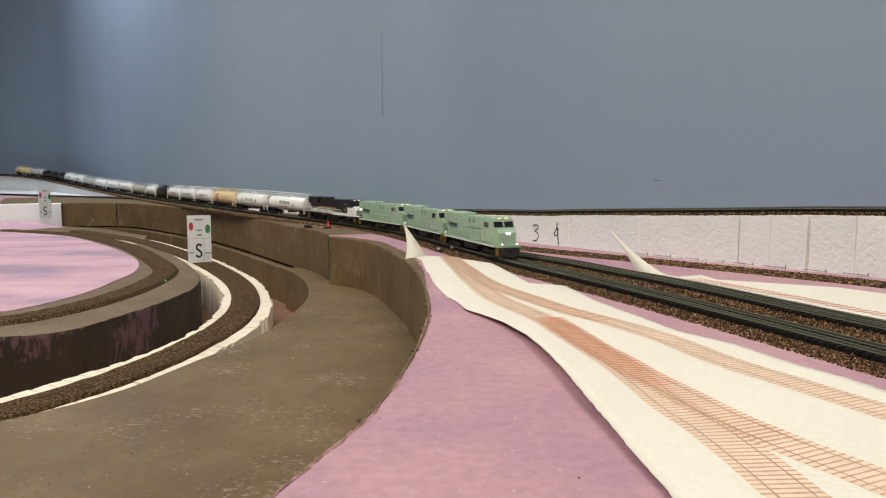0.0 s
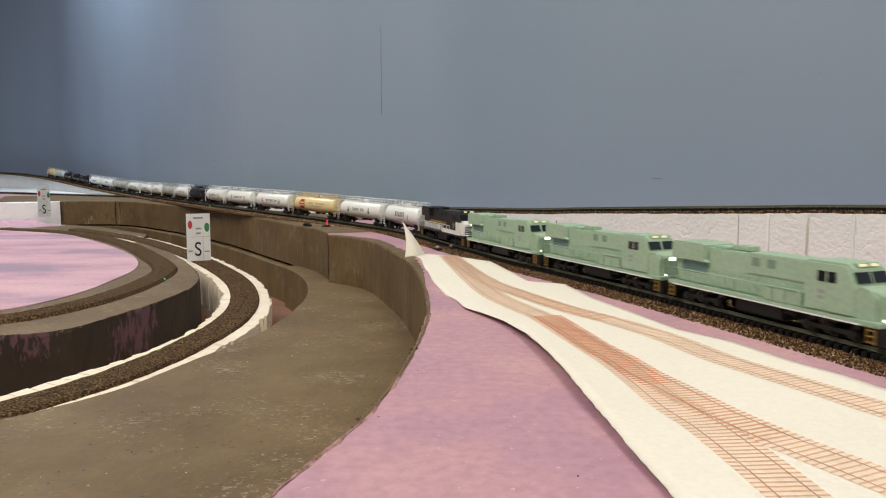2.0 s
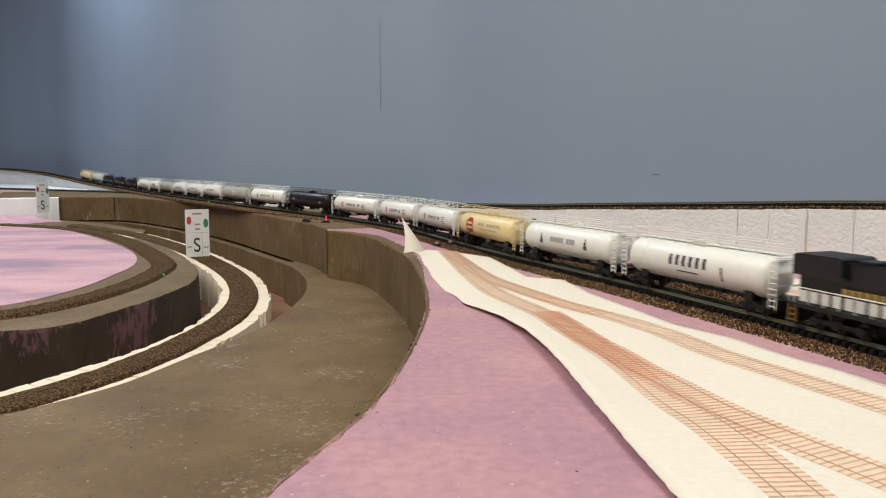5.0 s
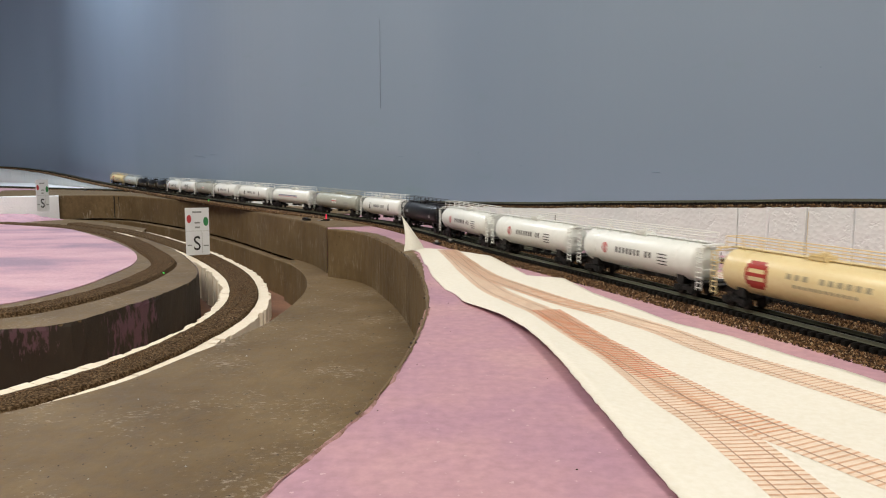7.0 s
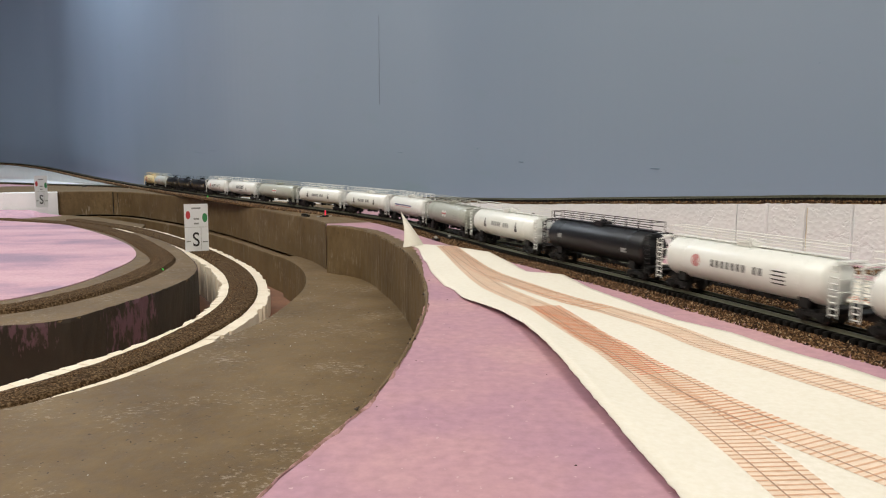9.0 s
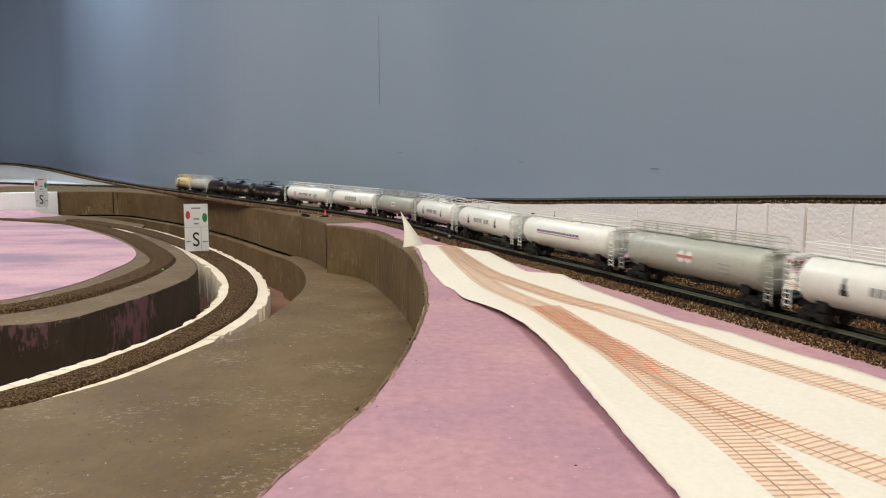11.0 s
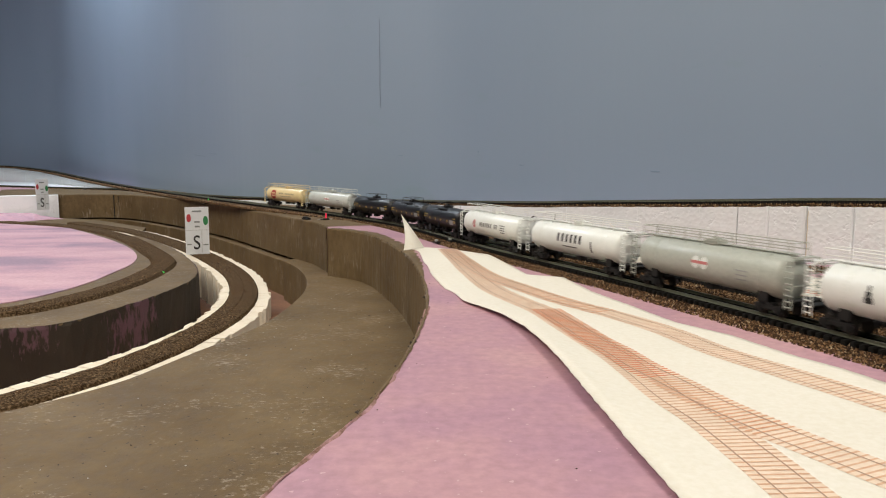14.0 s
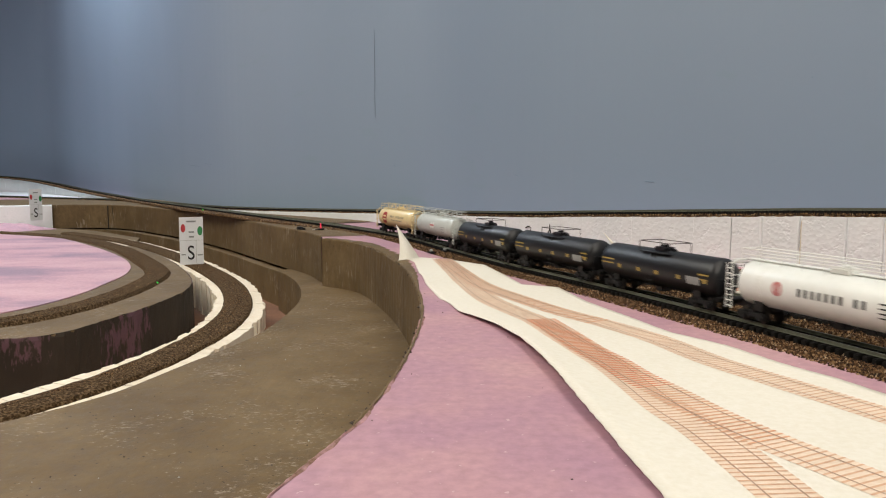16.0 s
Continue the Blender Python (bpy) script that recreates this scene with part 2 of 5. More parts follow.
# curved blue backdrop behind the layout
BACK = curve([(2900, -3000, 0), (2300, -1500, 0), (1250, -330, 0), (720, 190, 0), (430, 500, 0), (165, 790, 0), (-35, 1115, 0), (-265, 1350, 0), (-420, 1495, 0), (-590, 1730, 0),
              (-722, 1928, 0), (-1040, 2318, 0), (-1280, 2610, 0), (-1492, 2862, 0), (-1700, 3022, 0), (-1990, 3172, 0), (-2500, 3340, 0), (-4300, 3560, 0)], 25)
structure(part("backdrop", sweep(BACK, [(0, -30), (0, 1390), (6, 1390), (6, -30)]), M_BACK, smooth=False), "smooth curved blue-grey painted backdrop wall", "backdrop")

# ---- foam layers of the layout ----
PINK_EDGE = [(-122, 788), (-83, 749), (-47, 647), (-22, 535), (-10, 429), (-7, 352), (-11, 282), (-17, 231), (-23, 199), (-31, 174), (-37, 152), (-46, 115)]
WALL_EDGE = [(-1600, 1400), (-1200, 1500), (-960, 1580), (-845, 1640), (-730, 1650), (-552, 1480), (-367, 1232), (-216, 982), (-152, 876), (-126, 812)]
HOLE_EDGE = [(-198, 914), (-166, 844), (-141, 760), (-130, 683), (-130, 609), (-135, 548), (-143, 514), (-162, 454), (-179, 400), (-199, 368), (-216, 348), (-290, 285), (-420, 215)]
ISLAND_EDGE = [(-900, 450), (-600, 470), (-430, 500), (-325, 529), (-289, 550), (-273, 607), (-261, 692), (-262, 768), (-283, 844), (-375, 1030), (-509, 1233)]

edge = [tuple(p) for p in curve(WALL_EDGE, 14)] + [tuple(p) for p in curve(PINK_EDGE, 6)]
upper = edge + [(-70, 30), (-130, -200), (-300, -3300), (3000, -3300), (3000, 3800), (-4300, 3800), (-4300, 1200)]
structure(part("ground", prism(upper, -51.4, 0, 0.35, 1.0), M_PINK), "pink insulation foam board top of the layout", "foam board")
terr = [tuple(p) for p in curve(HOLE_EDGE, 8)] + [(-900, 50), (-900, -3300), (200, -3300), (300, 0), (100, 700), (-60, 960), (-150, 990)]
structure(part("ground_terrace", prism(terr, -102, -51, 0.3, 0.8), M_BROWN), "brown-painted lower foam terrace with scuffs", "foam terrace")
structure(part("ground_base", blocks((-4300, 3000, -3300, 3800, -108, -101)), M_WOOD), "reddish brown board at the bottom of the track trench", "base board")

ledge = [(x - 9, y - 8) for x, y in curve(WALL_EDGE[2:], 14)] + [(-60, 900), (-200, 1200), (-700, 1800), (-1000, 1700)]
structure(part("ground_ledge", prism(ledge, -102, -55, 0.4, 0.8), M_BROWN), "brown-painted foam ledge at the foot of the wall", "foam ledge")
isl = [tuple(p) for p in curve(ISLAND_EDGE, 8)] + [(-560, 1390), (-720, 1560), (-900, 1680), (-1600, 1480), (-3000, 1200), (-3000, 300)]
structure(part("ground_island", prism(isl, -102, -51, 0.4, 1.0), M_BROWN), "foam island with brown-painted rim inside the curve", "foam island")


def flat(points, z=None):
    p = np.array(points, float)
    return np.column_stack([p[:, :2], np.full(len(p), z)]) if z is not None else p


# paint skins on the cut faces
wall_path = flat(curve(WALL_EDGE, 9), 0)
structure(part("wall_far_face", sweep(wall_path, [(1.2, -51.5), (1.3, -30), (1.1, -12), (1.0, -1), (0.2, 0.5), (-30, 0.5), (-62, 0.2)], 0.25, 4, False), M_BROWN),
          "brown-painted cut face of the far foam wall", "foam wall")
back_lap = flat(curve(WALL_EDGE[2:8], 12), 0)
structure(part("ground_far_lap", sweep(back_lap, [(-40, 0.3), (-60, 0.9), (-110, 0.9), (-190, 0.8), (-235, 0.3)], 0.3, 24, False), M_BROWN), "brown-painted foam behind the rim of the far wall", "foam board")
far_lap = flat(curve(WALL_EDGE[2:6], 12), 0)
structure(part("ground_far_strip", sweep(far_lap, [(-228, -0.2), (-240, 0.6), (-330, 0.7), (-430, 0.6), (-480, -0.5)], 0.3, 25, False), M_BROWN), "brown-painted foam beside the low far line", "foam board")
pink_path = flat(curve(PINK_EDGE[:9], 5), 0)
structure(part("wall_near_face", sweep(pink_path, [(1.0, -51.5), (1.2, -30), (1.1, -12), (1.0, -1), (0.1, 0.35), (-0.8, 0.3)], 0.35, 5, False), M_BROWN),
          "brown-painted cut face of the near foam wall", "foam wall")
rim_n, _ = sides(pink_path)
rim_rng = random.Random(17)
rimV, rimF = [], []
for i, (q, n_) in enumerate(zip(pink_path, rim_n)):
    w_ = min(11.0, max(0.7, (q[1] - 430) / 16)) * rim_rng.uniform(0.75, 1.2)
    for off, z in ((0.3, 0.42), (-w_ * 0.6, 0.5), (-w_, 0.12)):
        rimV.append(((q[0] + n_[0] * off) / 1000, (q[1] + n_[1] * off) / 1000, z / 1000))
    if i:
        a = (i - 1) * 3
        rimF += [(a, a + 3, a + 4, a + 1), (a + 1, a + 4, a + 5, a + 2)]
structure(part("wall_near_rim", (rimV, [], rimF), M_BROWN), "brown paint lapping over the rim of the foam", "paint rim")
M_SANDED = worn("sanded_foam_edge", [(0.35, (0.17, 0.1, 0.06)), (0.5, (0.34, 0.2, 0.18)), (0.62, (0.46, 0.27, 0.29))], 170, 0.8, 700, 0.6, 0.0012, gloss=0.15)
near_rim = flat(curve(PINK_EDGE[5:], 2.5), 0)
near_n, _ = sides(near_rim)
rimV, rimF, wave = [], [], 1.5
for i, (q, n_) in enumerate(zip(near_rim, near_n)):
    wave = min(1.9, max(0.25, wave + rim_rng.uniform(-0.6, 0.6)))
    for off, z in ((1.1 + rim_rng.uniform(-0.3, 0.5), -3.0), (0.7 + rim_rng.uniform(-0.2, 0.4), -0.5), (-wave * 0.4, 0.35 + rim_rng.uniform(-0.1, 0.25)), (-wave, 0.05)):
        rimV.append(((q[0] + n_[0] * off) / 1000, (q[1] + n_[1] * off) / 1000, z / 1000))
    if i:
        a = (i - 1) * 4
        rimF += [(a + j, a + 4 + j, a + 5 + j, a + 1 + j) for j in range(3)]
structure(part("wall_sanded_rim", (rimV, [], rimF), M_SANDED), "rough tan sanded rim of the pink foam", "foam rim")
# the cliff's shade is put into its brown colour
structure(part("wall_island_face", sweep(flat(curve(ISLAND_EDGE, 6), -51), [(1.5, -51), (1.2, -34), (1.4, -18), (1.0, -3), (0.2, 0.1), (-0.6, -0.3)], 0.5, 6, False), M_BROWN_SHADED),
          "brown cut face of the foam island, trench shade in its colour, pink showing through", "foam wall")
PINK_POOL = [(-900, 560), (-560, 570), (-430, 598), (-380, 628), (-363, 677), (-358, 740), (-363, 800), (-376, 892), (-425, 1009), (-575, 1225), (-773, 1440), (-957, 1530), (-1500, 1500), (-1500, 800)]
structure(part("ground_pool", prism([tuple(p) for p in curve(PINK_POOL, 12, True)], -52, -50.2, 0.2), M_PINK_WASH), "glossy washed pink foam on the island top", "foam board")

# ---- roadbeds and tracks ----
MAIN = [(1150, -2650, 4), (570, -930, 4), (295, -112, 4), (200, 171, 4), (166.5, 270, 4), (134.7, 357, 4), (100, 445, 4), (55, 551, 4), (18, 650, 4), (-11, 733, 4), (-48, 823, 4), (-85, 888, 4),
        (-137, 958, 5.5), (-205, 1037, 7.5), (-272, 1117, 9), (-344, 1212, 10), (-409, 1311, 10), (-598, 1608, 9), (-727, 1808, 9), (-1030, 2182, 23.2), (-1259, 2459, 38.5), (-1462, 2693, 50),
        (-1655, 2841, 60.5), (-1910, 2970, 64.3), (-2390, 3123, 66), (-3250, 3250, 66)]
SECOND = [(700, -900, 4), (300, 60, 4), (235, 205, 4), (195, 312, 4), (182, 345, 4), (170, 378, 4), (146, 441, 4), (118, 500, 4), (95, 549, 4), (66, 595, 4), (37, 650, 4), (10, 705, 4), (-18, 765, 4), (-46, 826, 4)]
UPPER = [(900, -210, 71), (560, 190, 58), (303, 490, 46.8), (262, 534, 44.8), (236, 564, 42.8), (184, 622, 39.3), (127, 696, 34.8), (103, 724, 32.8), (-78, 1068, 18), (-316, 1310, 10), (-440, 1440, 8), (-626, 1690, 6)]
LOWER_LEFT = [(-2290, 2674, 5), (-1338, 2224, 5), (-1081, 2060, 5), (-797, 1875, 5), (-668, 1719, 5)]
SUNKEN = [(-720, 1440, -47), (-530, 1270, -50), (-400, 1115, -55), (-300, 962, -58), (-228, 820, -59.5), (-190, 690, -60), (-183, 590, -60.5), (-200, 495, -61), (-252, 396, -63), (-340, 300, -66), (-440, 230, -68)]

TIE_DIM = (17.6, 2.5, 2.9)
TIE_PITCH = 4.1


def tie_mesh(name, mat_):
    bm = blocks((-TIE_DIM[0] / 2, TIE_DIM[0] / 2, -TIE_DIM[1] / 2, TIE_DIM[1] / 2, -TIE_DIM[2], 0), bevel=0.35)
    me = bpy.data.meshes.new(name)
    bm.to_mesh(me)
    bm.free()
    me.materials.append(mat_)
    return me


TIES_TO_DO = []


def grains(path, lo, hi, z_at, count, size, seed, s_from=0.0, s_to=1e9, clear=0.0):
    """Loose ballast stones on both shoulders, one mesh."""
    rng = np.random.RandomState(seed)
    n, _ = sides(path)
    s = np.concatenate([[0], np.cumsum(np.linalg.norm(np.diff(path, axis=0), axis=1))])
    V, F = [], []
    base = np.array([(1, 0, 0), (-1, 0, 0), (0, 1, 0), (0, -1, 0), (0, 0, 1), (0, 0, -1)], float)
    faces = [(0, 2, 4), (2, 1, 4), (1, 3, 4), (3, 0, 4), (2, 0, 5), (1, 2, 5), (3, 1, 5), (0, 3, 5)]
    for i in range(count):
        q = rng.uniform(max(s_from, 0), min(s_to, s[-1]))
        c = np.array([np.interp(q, s, path[:, k]) for k in range(3)])
        nn = np.array([np.interp(q, s, n[:, k]) for k in range(2)])
        off = rng.uniform(lo, hi)
        if clear and abs(off) < clear and rng.uniform() < 0.85:
            off = math.copysign(rng.uniform(clear, hi), off)
        sc = size * rng.uniform(0.5, 1.25, 3)
        a = rng.uniform(0, 6.28)
        v = (base + rng.uniform(-0.25, 0.25, base.shape)) * sc
        v = np.column_stack([v[:, 0] * math.cos(a) - v[:, 1] * math.sin(a), v[:, 0] * math.sin(a) + v[:, 1] * math.cos(a), v[:, 2]])
        v += (c[0] + nn[0] * off, c[1] + nn[1] * off, c[2] + z_at(off) + 0.1)
        o = len(V)
        V += (v / 1000).tolist()
        F += [tuple(o + k for k in f) for f in faces]
    return (V, [], F)


def rail_profile(side):
    return [(side - 0.5, -1.5), (side - 0.5, -1.35), (side - 0.15, -1.15), (side - 0.15, -0.55), (side - 0.34, -0.4), (side - 0.34, 0), (side + 0.34, 0), (side + 0.34, -0.4), (side + 0.15, -0.55), (side + 0.15, -1.15), (side + 0.5, -1.35), (side + 0.5, -1.5)]


def track(points, label, foot=4.0, half=9.5, shoulder=20.0, near=None, stones=0, step=4.0, spill=0.0, level=-3.75, skirt=3.5):
    """Rails, ties and a ballast bank; points give the rail's top. near: stretch whose ties are single pieces."""
    path = curve(points, step)
    root = tagged(new("track"), label, "railway track", kind="structure")
    h = -foot
    prof = [(-shoulder - 0.4, h - skirt), (-shoulder, h - 0.4), (-shoulder + 2.5, level - 0.1), (-half - 2, level), (-half + 1, level), (-4, level + 0.1), (0, level + 0.1), (4, level + 0.1),
            (half - 1, level), (half + 2, level), (shoulder - 2.5, level - 0.1), (shoulder, h - 0.4), (shoulder + 0.4, h - skirt)]
    dense = []
    for a, b in zip(prof[:-1], prof[1:]):
        k = max(1, int(abs(b[0] - a[0]) / 1.3))
        dense += [(a[0] + (b[0] - a[0]) * i / k, a[1] + (b[1] - a[1]) * i / k) for i in range(k)]
    dense.append(prof[-1])
    fine = curve(points, 1.8 if stones else 6)
    part("ballast_bank", sweep(fine, dense, 0.36, 7), M_BALLAST, root, "brown mixed ballast")
    for sd in (-4.6, 4.6):
        part("rail", sweep(path, rail_profile(sd)), M_RAIL, root)
    s = np.concatenate([[0], np.cumsum(np.linalg.norm(np.diff(path, axis=0), axis=1))])
    _, d = sides(path)
    rest = ([], [], [])
    singles = []
    q = 0.0
    rng = random.Random(5)
    while q < s[-1]:
        c = [np.interp(q, s, path[:, k]) for k in range(3)]
        dd = [np.interp(q, s, d[:, k]) for k in range(2)]
        a = math.atan2(dd[1], dd[0]) - math.pi / 2 + rng.uniform(-0.02, 0.02)
        if near and near[0] < c[1] < near[1] and len(singles) < 300:
            singles.append((c, a))
        elif c[1] > -400:
            co, si = math.cos(a), math.sin(a)
            o = len(rest[0])
            for z in (-4.2, -1.5):
                for x, y in ((-8.8, -1.2), (8.8, -1.2), (8.8, 1.2), (-8.8, 1.2)):
                    rest[0].append(((c[0] + x * co - y * si) / 1000, (c[1] + x * si + y * co) / 1000, (c[2] + z) / 1000))
            rest[2].extend([(o + 4, o + 5, o + 6, o + 7), (o, o + 1, o + 5, o + 4), (o + 1, o + 2, o + 6, o + 5), (o + 2, o + 3, o + 7, o + 6), (o + 3, o, o + 4, o + 7)])
        q += TIE_PITCH
    if rest[0]:
        tagged(part("tie_rows", rest, M_TIE, root), kind="stuff")
    TIES_TO_DO.append((root, singles))
    if stones:
        z_at = lambda off: level - 0.05 if abs(off) < shoulder - 2 else level - 0.4
        fin = curve(points, 10)
        keep = fin[(fin[:, 1] > 180) & (fin[:, 1] < 900)]
        tagged(part("loose_stones", grains(keep, -shoulder - spill, shoulder + spill, z_at, stones, 0.75, 11, clear=9.6), M_GRAIN, root), "brown and tan ballast stones", kind="stuff")
    return root


track(MAIN, "main line of weathered rail on dark ties and brown ballast", shoulder=23.5, near=(200, 900), stones=34000, spill=1.2)
track(SECOND, "second line of weathered rail beside the main line", near=(230, 760), stones=22000, spill=1.0)
track(UPPER, "upper line of dark track on a white foam ramp", foot=5.4, half=9, shoulder=12.5, near=(470, 900), stones=9000, level=-3.9, skirt=0.8)
track(LOWER_LEFT, "low line of dark track across the far end", foot=4)

# ballast between the two lines
FILL = curve([(420, -200, 0), (290, 110, 0), (215, 205, 0), (182, 290, 0), (154, 355, 0), (134, 402, 0), (112, 460, 0), (86, 520, 0), (62, 568, 0), (38, 615, 0), (20, 655, 0)], 3)
fill = structure(part("ballast_fill", sweep(FILL, [(k * 1.6, 0.6 if abs(k) < 12 else -0.6) for k in range(-13, 14)], 0.3, 15), M_BALLAST), "reddish brown ballast between the two lines", "ballast")
tagged(part("loose_stones", grains(FILL[FILL[:, 1] > 200], -19, 19, lambda o: 0.7, 9000, 0.75, 16), M_GRAIN, fill), "brown and tan ballast stones", kind="stuff")

# ballast strip with no rails at the foot of the ramp
STRIP = curve([(480, 220, 0), (283, 432, 0), (262, 458, 0), (203, 522, 0), (155, 574, 0), (98, 633, 0), (70, 665, 0), (30, 730, 0)], 3)
strip = tagged(part("ballast_strip", sweep(STRIP, [(-10, -0.5), (-8, 1), (-5, 2), (-3, 2.4), (0, 2.5), (3, 2.4), (6, 2.2), (9, 1.8), (13, 1), (16, -0.5)], 0.4, 9), M_BALLAST), "bare brown ballast strip with no rails", "ballast", kind="structure")
tagged(part("loose_stones", grains(STRIP, -9.5, 15.5, lambda o: 2.3 - max(0, abs(o) - 4) * 0.45, 5000, 0.75, 13), M_GRAIN, strip), "brown and tan ballast stones", kind="stuff")


# ---- white foam ramps under the raised lines ----
def ramp(points, z_low, label, half=15.5, slots=True, gap=26.0, prof_top=-3.4):
    """A foam ramp: a run of blocks between narrow saw cuts, its top under the track."""
    path = curve(points, 3.0)
    root = tagged(new("foam_ramp"), label, "foam ramp", kind="structure")
    n, d = sides(path)
    s = np.concatenate([[0], np.cumsum(np.linalg.norm(np.diff(path, axis=0), axis=1))])
    q, rng, prev = 0.0, random.Random(8), 0
    cuts = []
    while q < s[-1]:
        cuts.append(q)
        q += gap * rng.uniform(0.85, 1.2)
    for a, b in zip(cuts[:-1], cuts[1:]):
        us = np.concatenate([[a, a + 1.3], np.linspace(a + 4, b - 4, 7), [b - 1.3, b]])
        sl = np.array([[np.interp(u, s, path[:, k]) for k in range(3)] for u in us])
        nn = np.array([[np.interp(u, s, n[:, k]) for k in range(2)] for u in us])
        if sl[:, 2].max() + prof_top - z_low < 1.0:
            continue
        V, F = [], []
        m = len(sl)
        wob = rng.uniform(-0.25, 0.25)
        cut = 1.5 if slots and sl[0, 1] < 560 else 0.06
        for i in range(m):
            end = cut if i in (0, m - 1) else 0.0
            for sd in (-1, 1):
                for top in (0, 1):
                    w = sd * (half + wob - end) + rng.uniform(-0.15, 0.15)
                    z = sl[i, 2] + prof_top + rng.uniform(-0.35, 0.25) if top else z_low
                    V.append(((sl[i, 0] + nn[i, 0] * w) / 1000, (sl[i, 1] + nn[i, 1] * w) / 1000, z / 1000))
        for i in range(m - 1):
            o, p = i * 4, i * 4 + 4
            F += [(o, p, p + 1, o + 1), (o + 2, o + 3, p + 3, p + 2), (o + 1, p + 1, p + 3, o + 3)]
        F += [(0, 1, 3, 2), ((m - 1) * 4, (m - 1) * 4 + 2, (m - 1) * 4 + 3, (m - 1) * 4 + 1)]
        part("foam_block", (V, [], F), M_FOAM, root)
    return root


ramp(UPPER, -0.5, "white foam ramp with saw cuts carrying the upper line", prof_top=-5.6)
ramp([p for p in MAIN if p[1] > 1700], -0.5, "white foam ramp lifting the main line at the far end", half=17, prof_top=-4.9)
apron = [(-2200, 2664), (-1338, 2244), (-1081, 2082), (-860, 1939), (-812, 1920), (-1027, 2173), (-1259, 2454), (-1462, 2685), (-1910, 2960), (-2480, 3056)]
structure(part("ground_apron", prism(apron, -0.5, 0.8, 0.5), M_FOAM), "white foam sheet at the foot of the far ramp", "foam sheet")
wl = flat(curve([(-1700, 1370), (-1200, 1493), (-960, 1572), (-848, 1632)], 12), 0)
structure(part("wall_white", sweep(wl, [(2.6, -51), (2.6, -6), (2.4, -0.4), (-4, 0.8), (-10, 0.8)], 0.3, 12, False), M_FOAM), "unpainted white foam edge of the far wall", "foam wall")

# sunken curve: white foam bed, cork, traces of a track to come
sunk = curve(SUNKEN, 6)
tuck = np.interp(-sunk[:, 1], [-540, -440], [0, 9])
sunk[:, :2] += sides(sunk)[0] * -tuck[:, None]
bed = tagged(new("sunken_roadbed"), "white foam bed with brown cork strip curving through the trench", "roadbed", kind="structure")
part("cork_strip", sweep(sunk, [(-14.5, -0.5), (-13, 2.6), (-8, 3.2), (-0.5, 3.3), (0, 2.7), (0.5, 3.3), (8, 3.2), (13, 2.6), (14.5, -0.5)], 0.3, 3), M_CORK, bed, "speckled brown cork strip")
sl_n, _ = sides(sunk)
ss = np.concatenate([[0], np.cumsum(np.linalg.norm(np.diff(sunk, axis=0), axis=1))])
q, rng_b = 120.0, random.Random(4)
while q < ss[-1] - 14:
    w = 13.0
    V = []
    for u in (q + 0.5, q + w - 0.5):
        c = [np.interp(u, ss, sunk[:, k]) for k in range(3)]
        nn = [np.interp(u, ss, sl_n[:, k]) for k in range(2)]
        for off in (-24 + rng_b.uniform(-2.6, 1.2), 23 + float(np.interp(-c[1], [-540, -440], [0, 9])) + rng_b.uniform(-2.4, 1.8)):
            for z in (-101, c[2] + rng_b.uniform(-0.3, 0.1)):
                V.append(((c[0] + nn[0] * off) / 1000, (c[1] + nn[1] * off) / 1000, z / 1000))
    part("foam_block", (V, [], [(0, 1, 3, 2), (4, 6, 7, 5), (0, 4, 5, 1), (2, 3, 7, 6), (1, 5, 7, 3)]), M_BED_WARMLIT, bed)
    q += w
near_sunk = sunk[(sunk[:, 1] < 1050)]
tagged(part("loose_stones", grains(near_sunk, -13, 13, lambda o: 3.0 - max(0, abs(o) - 9) * 0.3, 8000, 0.5, 51), M_GRAIN, bed), "fine brown granules on the cork", kind="stuff")
gap_part = sunk[(sunk[:, 1] < 730) & (sunk[:, 1] > 500)]
part("trench_floor", sweep(gap_part, [(-21, -20), (-60, -21), (-75, -22)], 0.4, 33, False), M_WOOD, bed, "reddish brown floor of the trench")
ring = curve([(-900, 520, -50.6), (-600, 525, -50.6), (-430, 548, -50.6), (-352, 585, -50.6), (-325, 640, -50.6), (-315, 720, -50.6), (-318, 790, -50.6), (-335, 880, -50.6), (-400, 1005, -50.6), (-525, 1200, -50.6), (-700, 1390, -50.6), (-900, 1500, -50.6)], 8)
ring_ob = structure(part("ring_roadbed", sweep(ring, [(-15, -0.5), (-12, 3.2), (-0.6, 3.6), (0, 3.0), (0.6, 3.6), (12, 3.2), (15, -0.5)], 0.3, 14), M_CORK), "brown cork roadbed ring on the island", "roadbed")
tagged(part("loose_stones", grains(ring[ring[:, 1] < 1100], -14, 14, lambda o: 3.2 - max(0, abs(o) - 11) * 0.8, 7000, 0.5, 52), M_GRAIN, ring_ob), "fine brown granules on the cork", kind="stuff")


# ---- paper templates ----
R_EDGE = np.array([(60, 215), (100, 196), (160, 168), (228, 141), (242, 137), (263, 127), (292, 118), (316, 103), (355, 93), (395, 82), (445, 75), (456, 54), (495, 48), (557, 37), (595, 7), (606, -12)], float)
L_EDGE = np.array([(60, 54), (150, 49.5), (180, 47.2), (211, 45.2), (235, 43.8), (255, 42.6), (283, 40), (311, 35.5), (336, 28), (350, 21.5), (360, 16), (369, 11), (385, 8.5), (398, 5), (404, 2), (456, -6), (500, -9.5), (512, -12), (575, -17), (592, -22), (606, -28)], float)


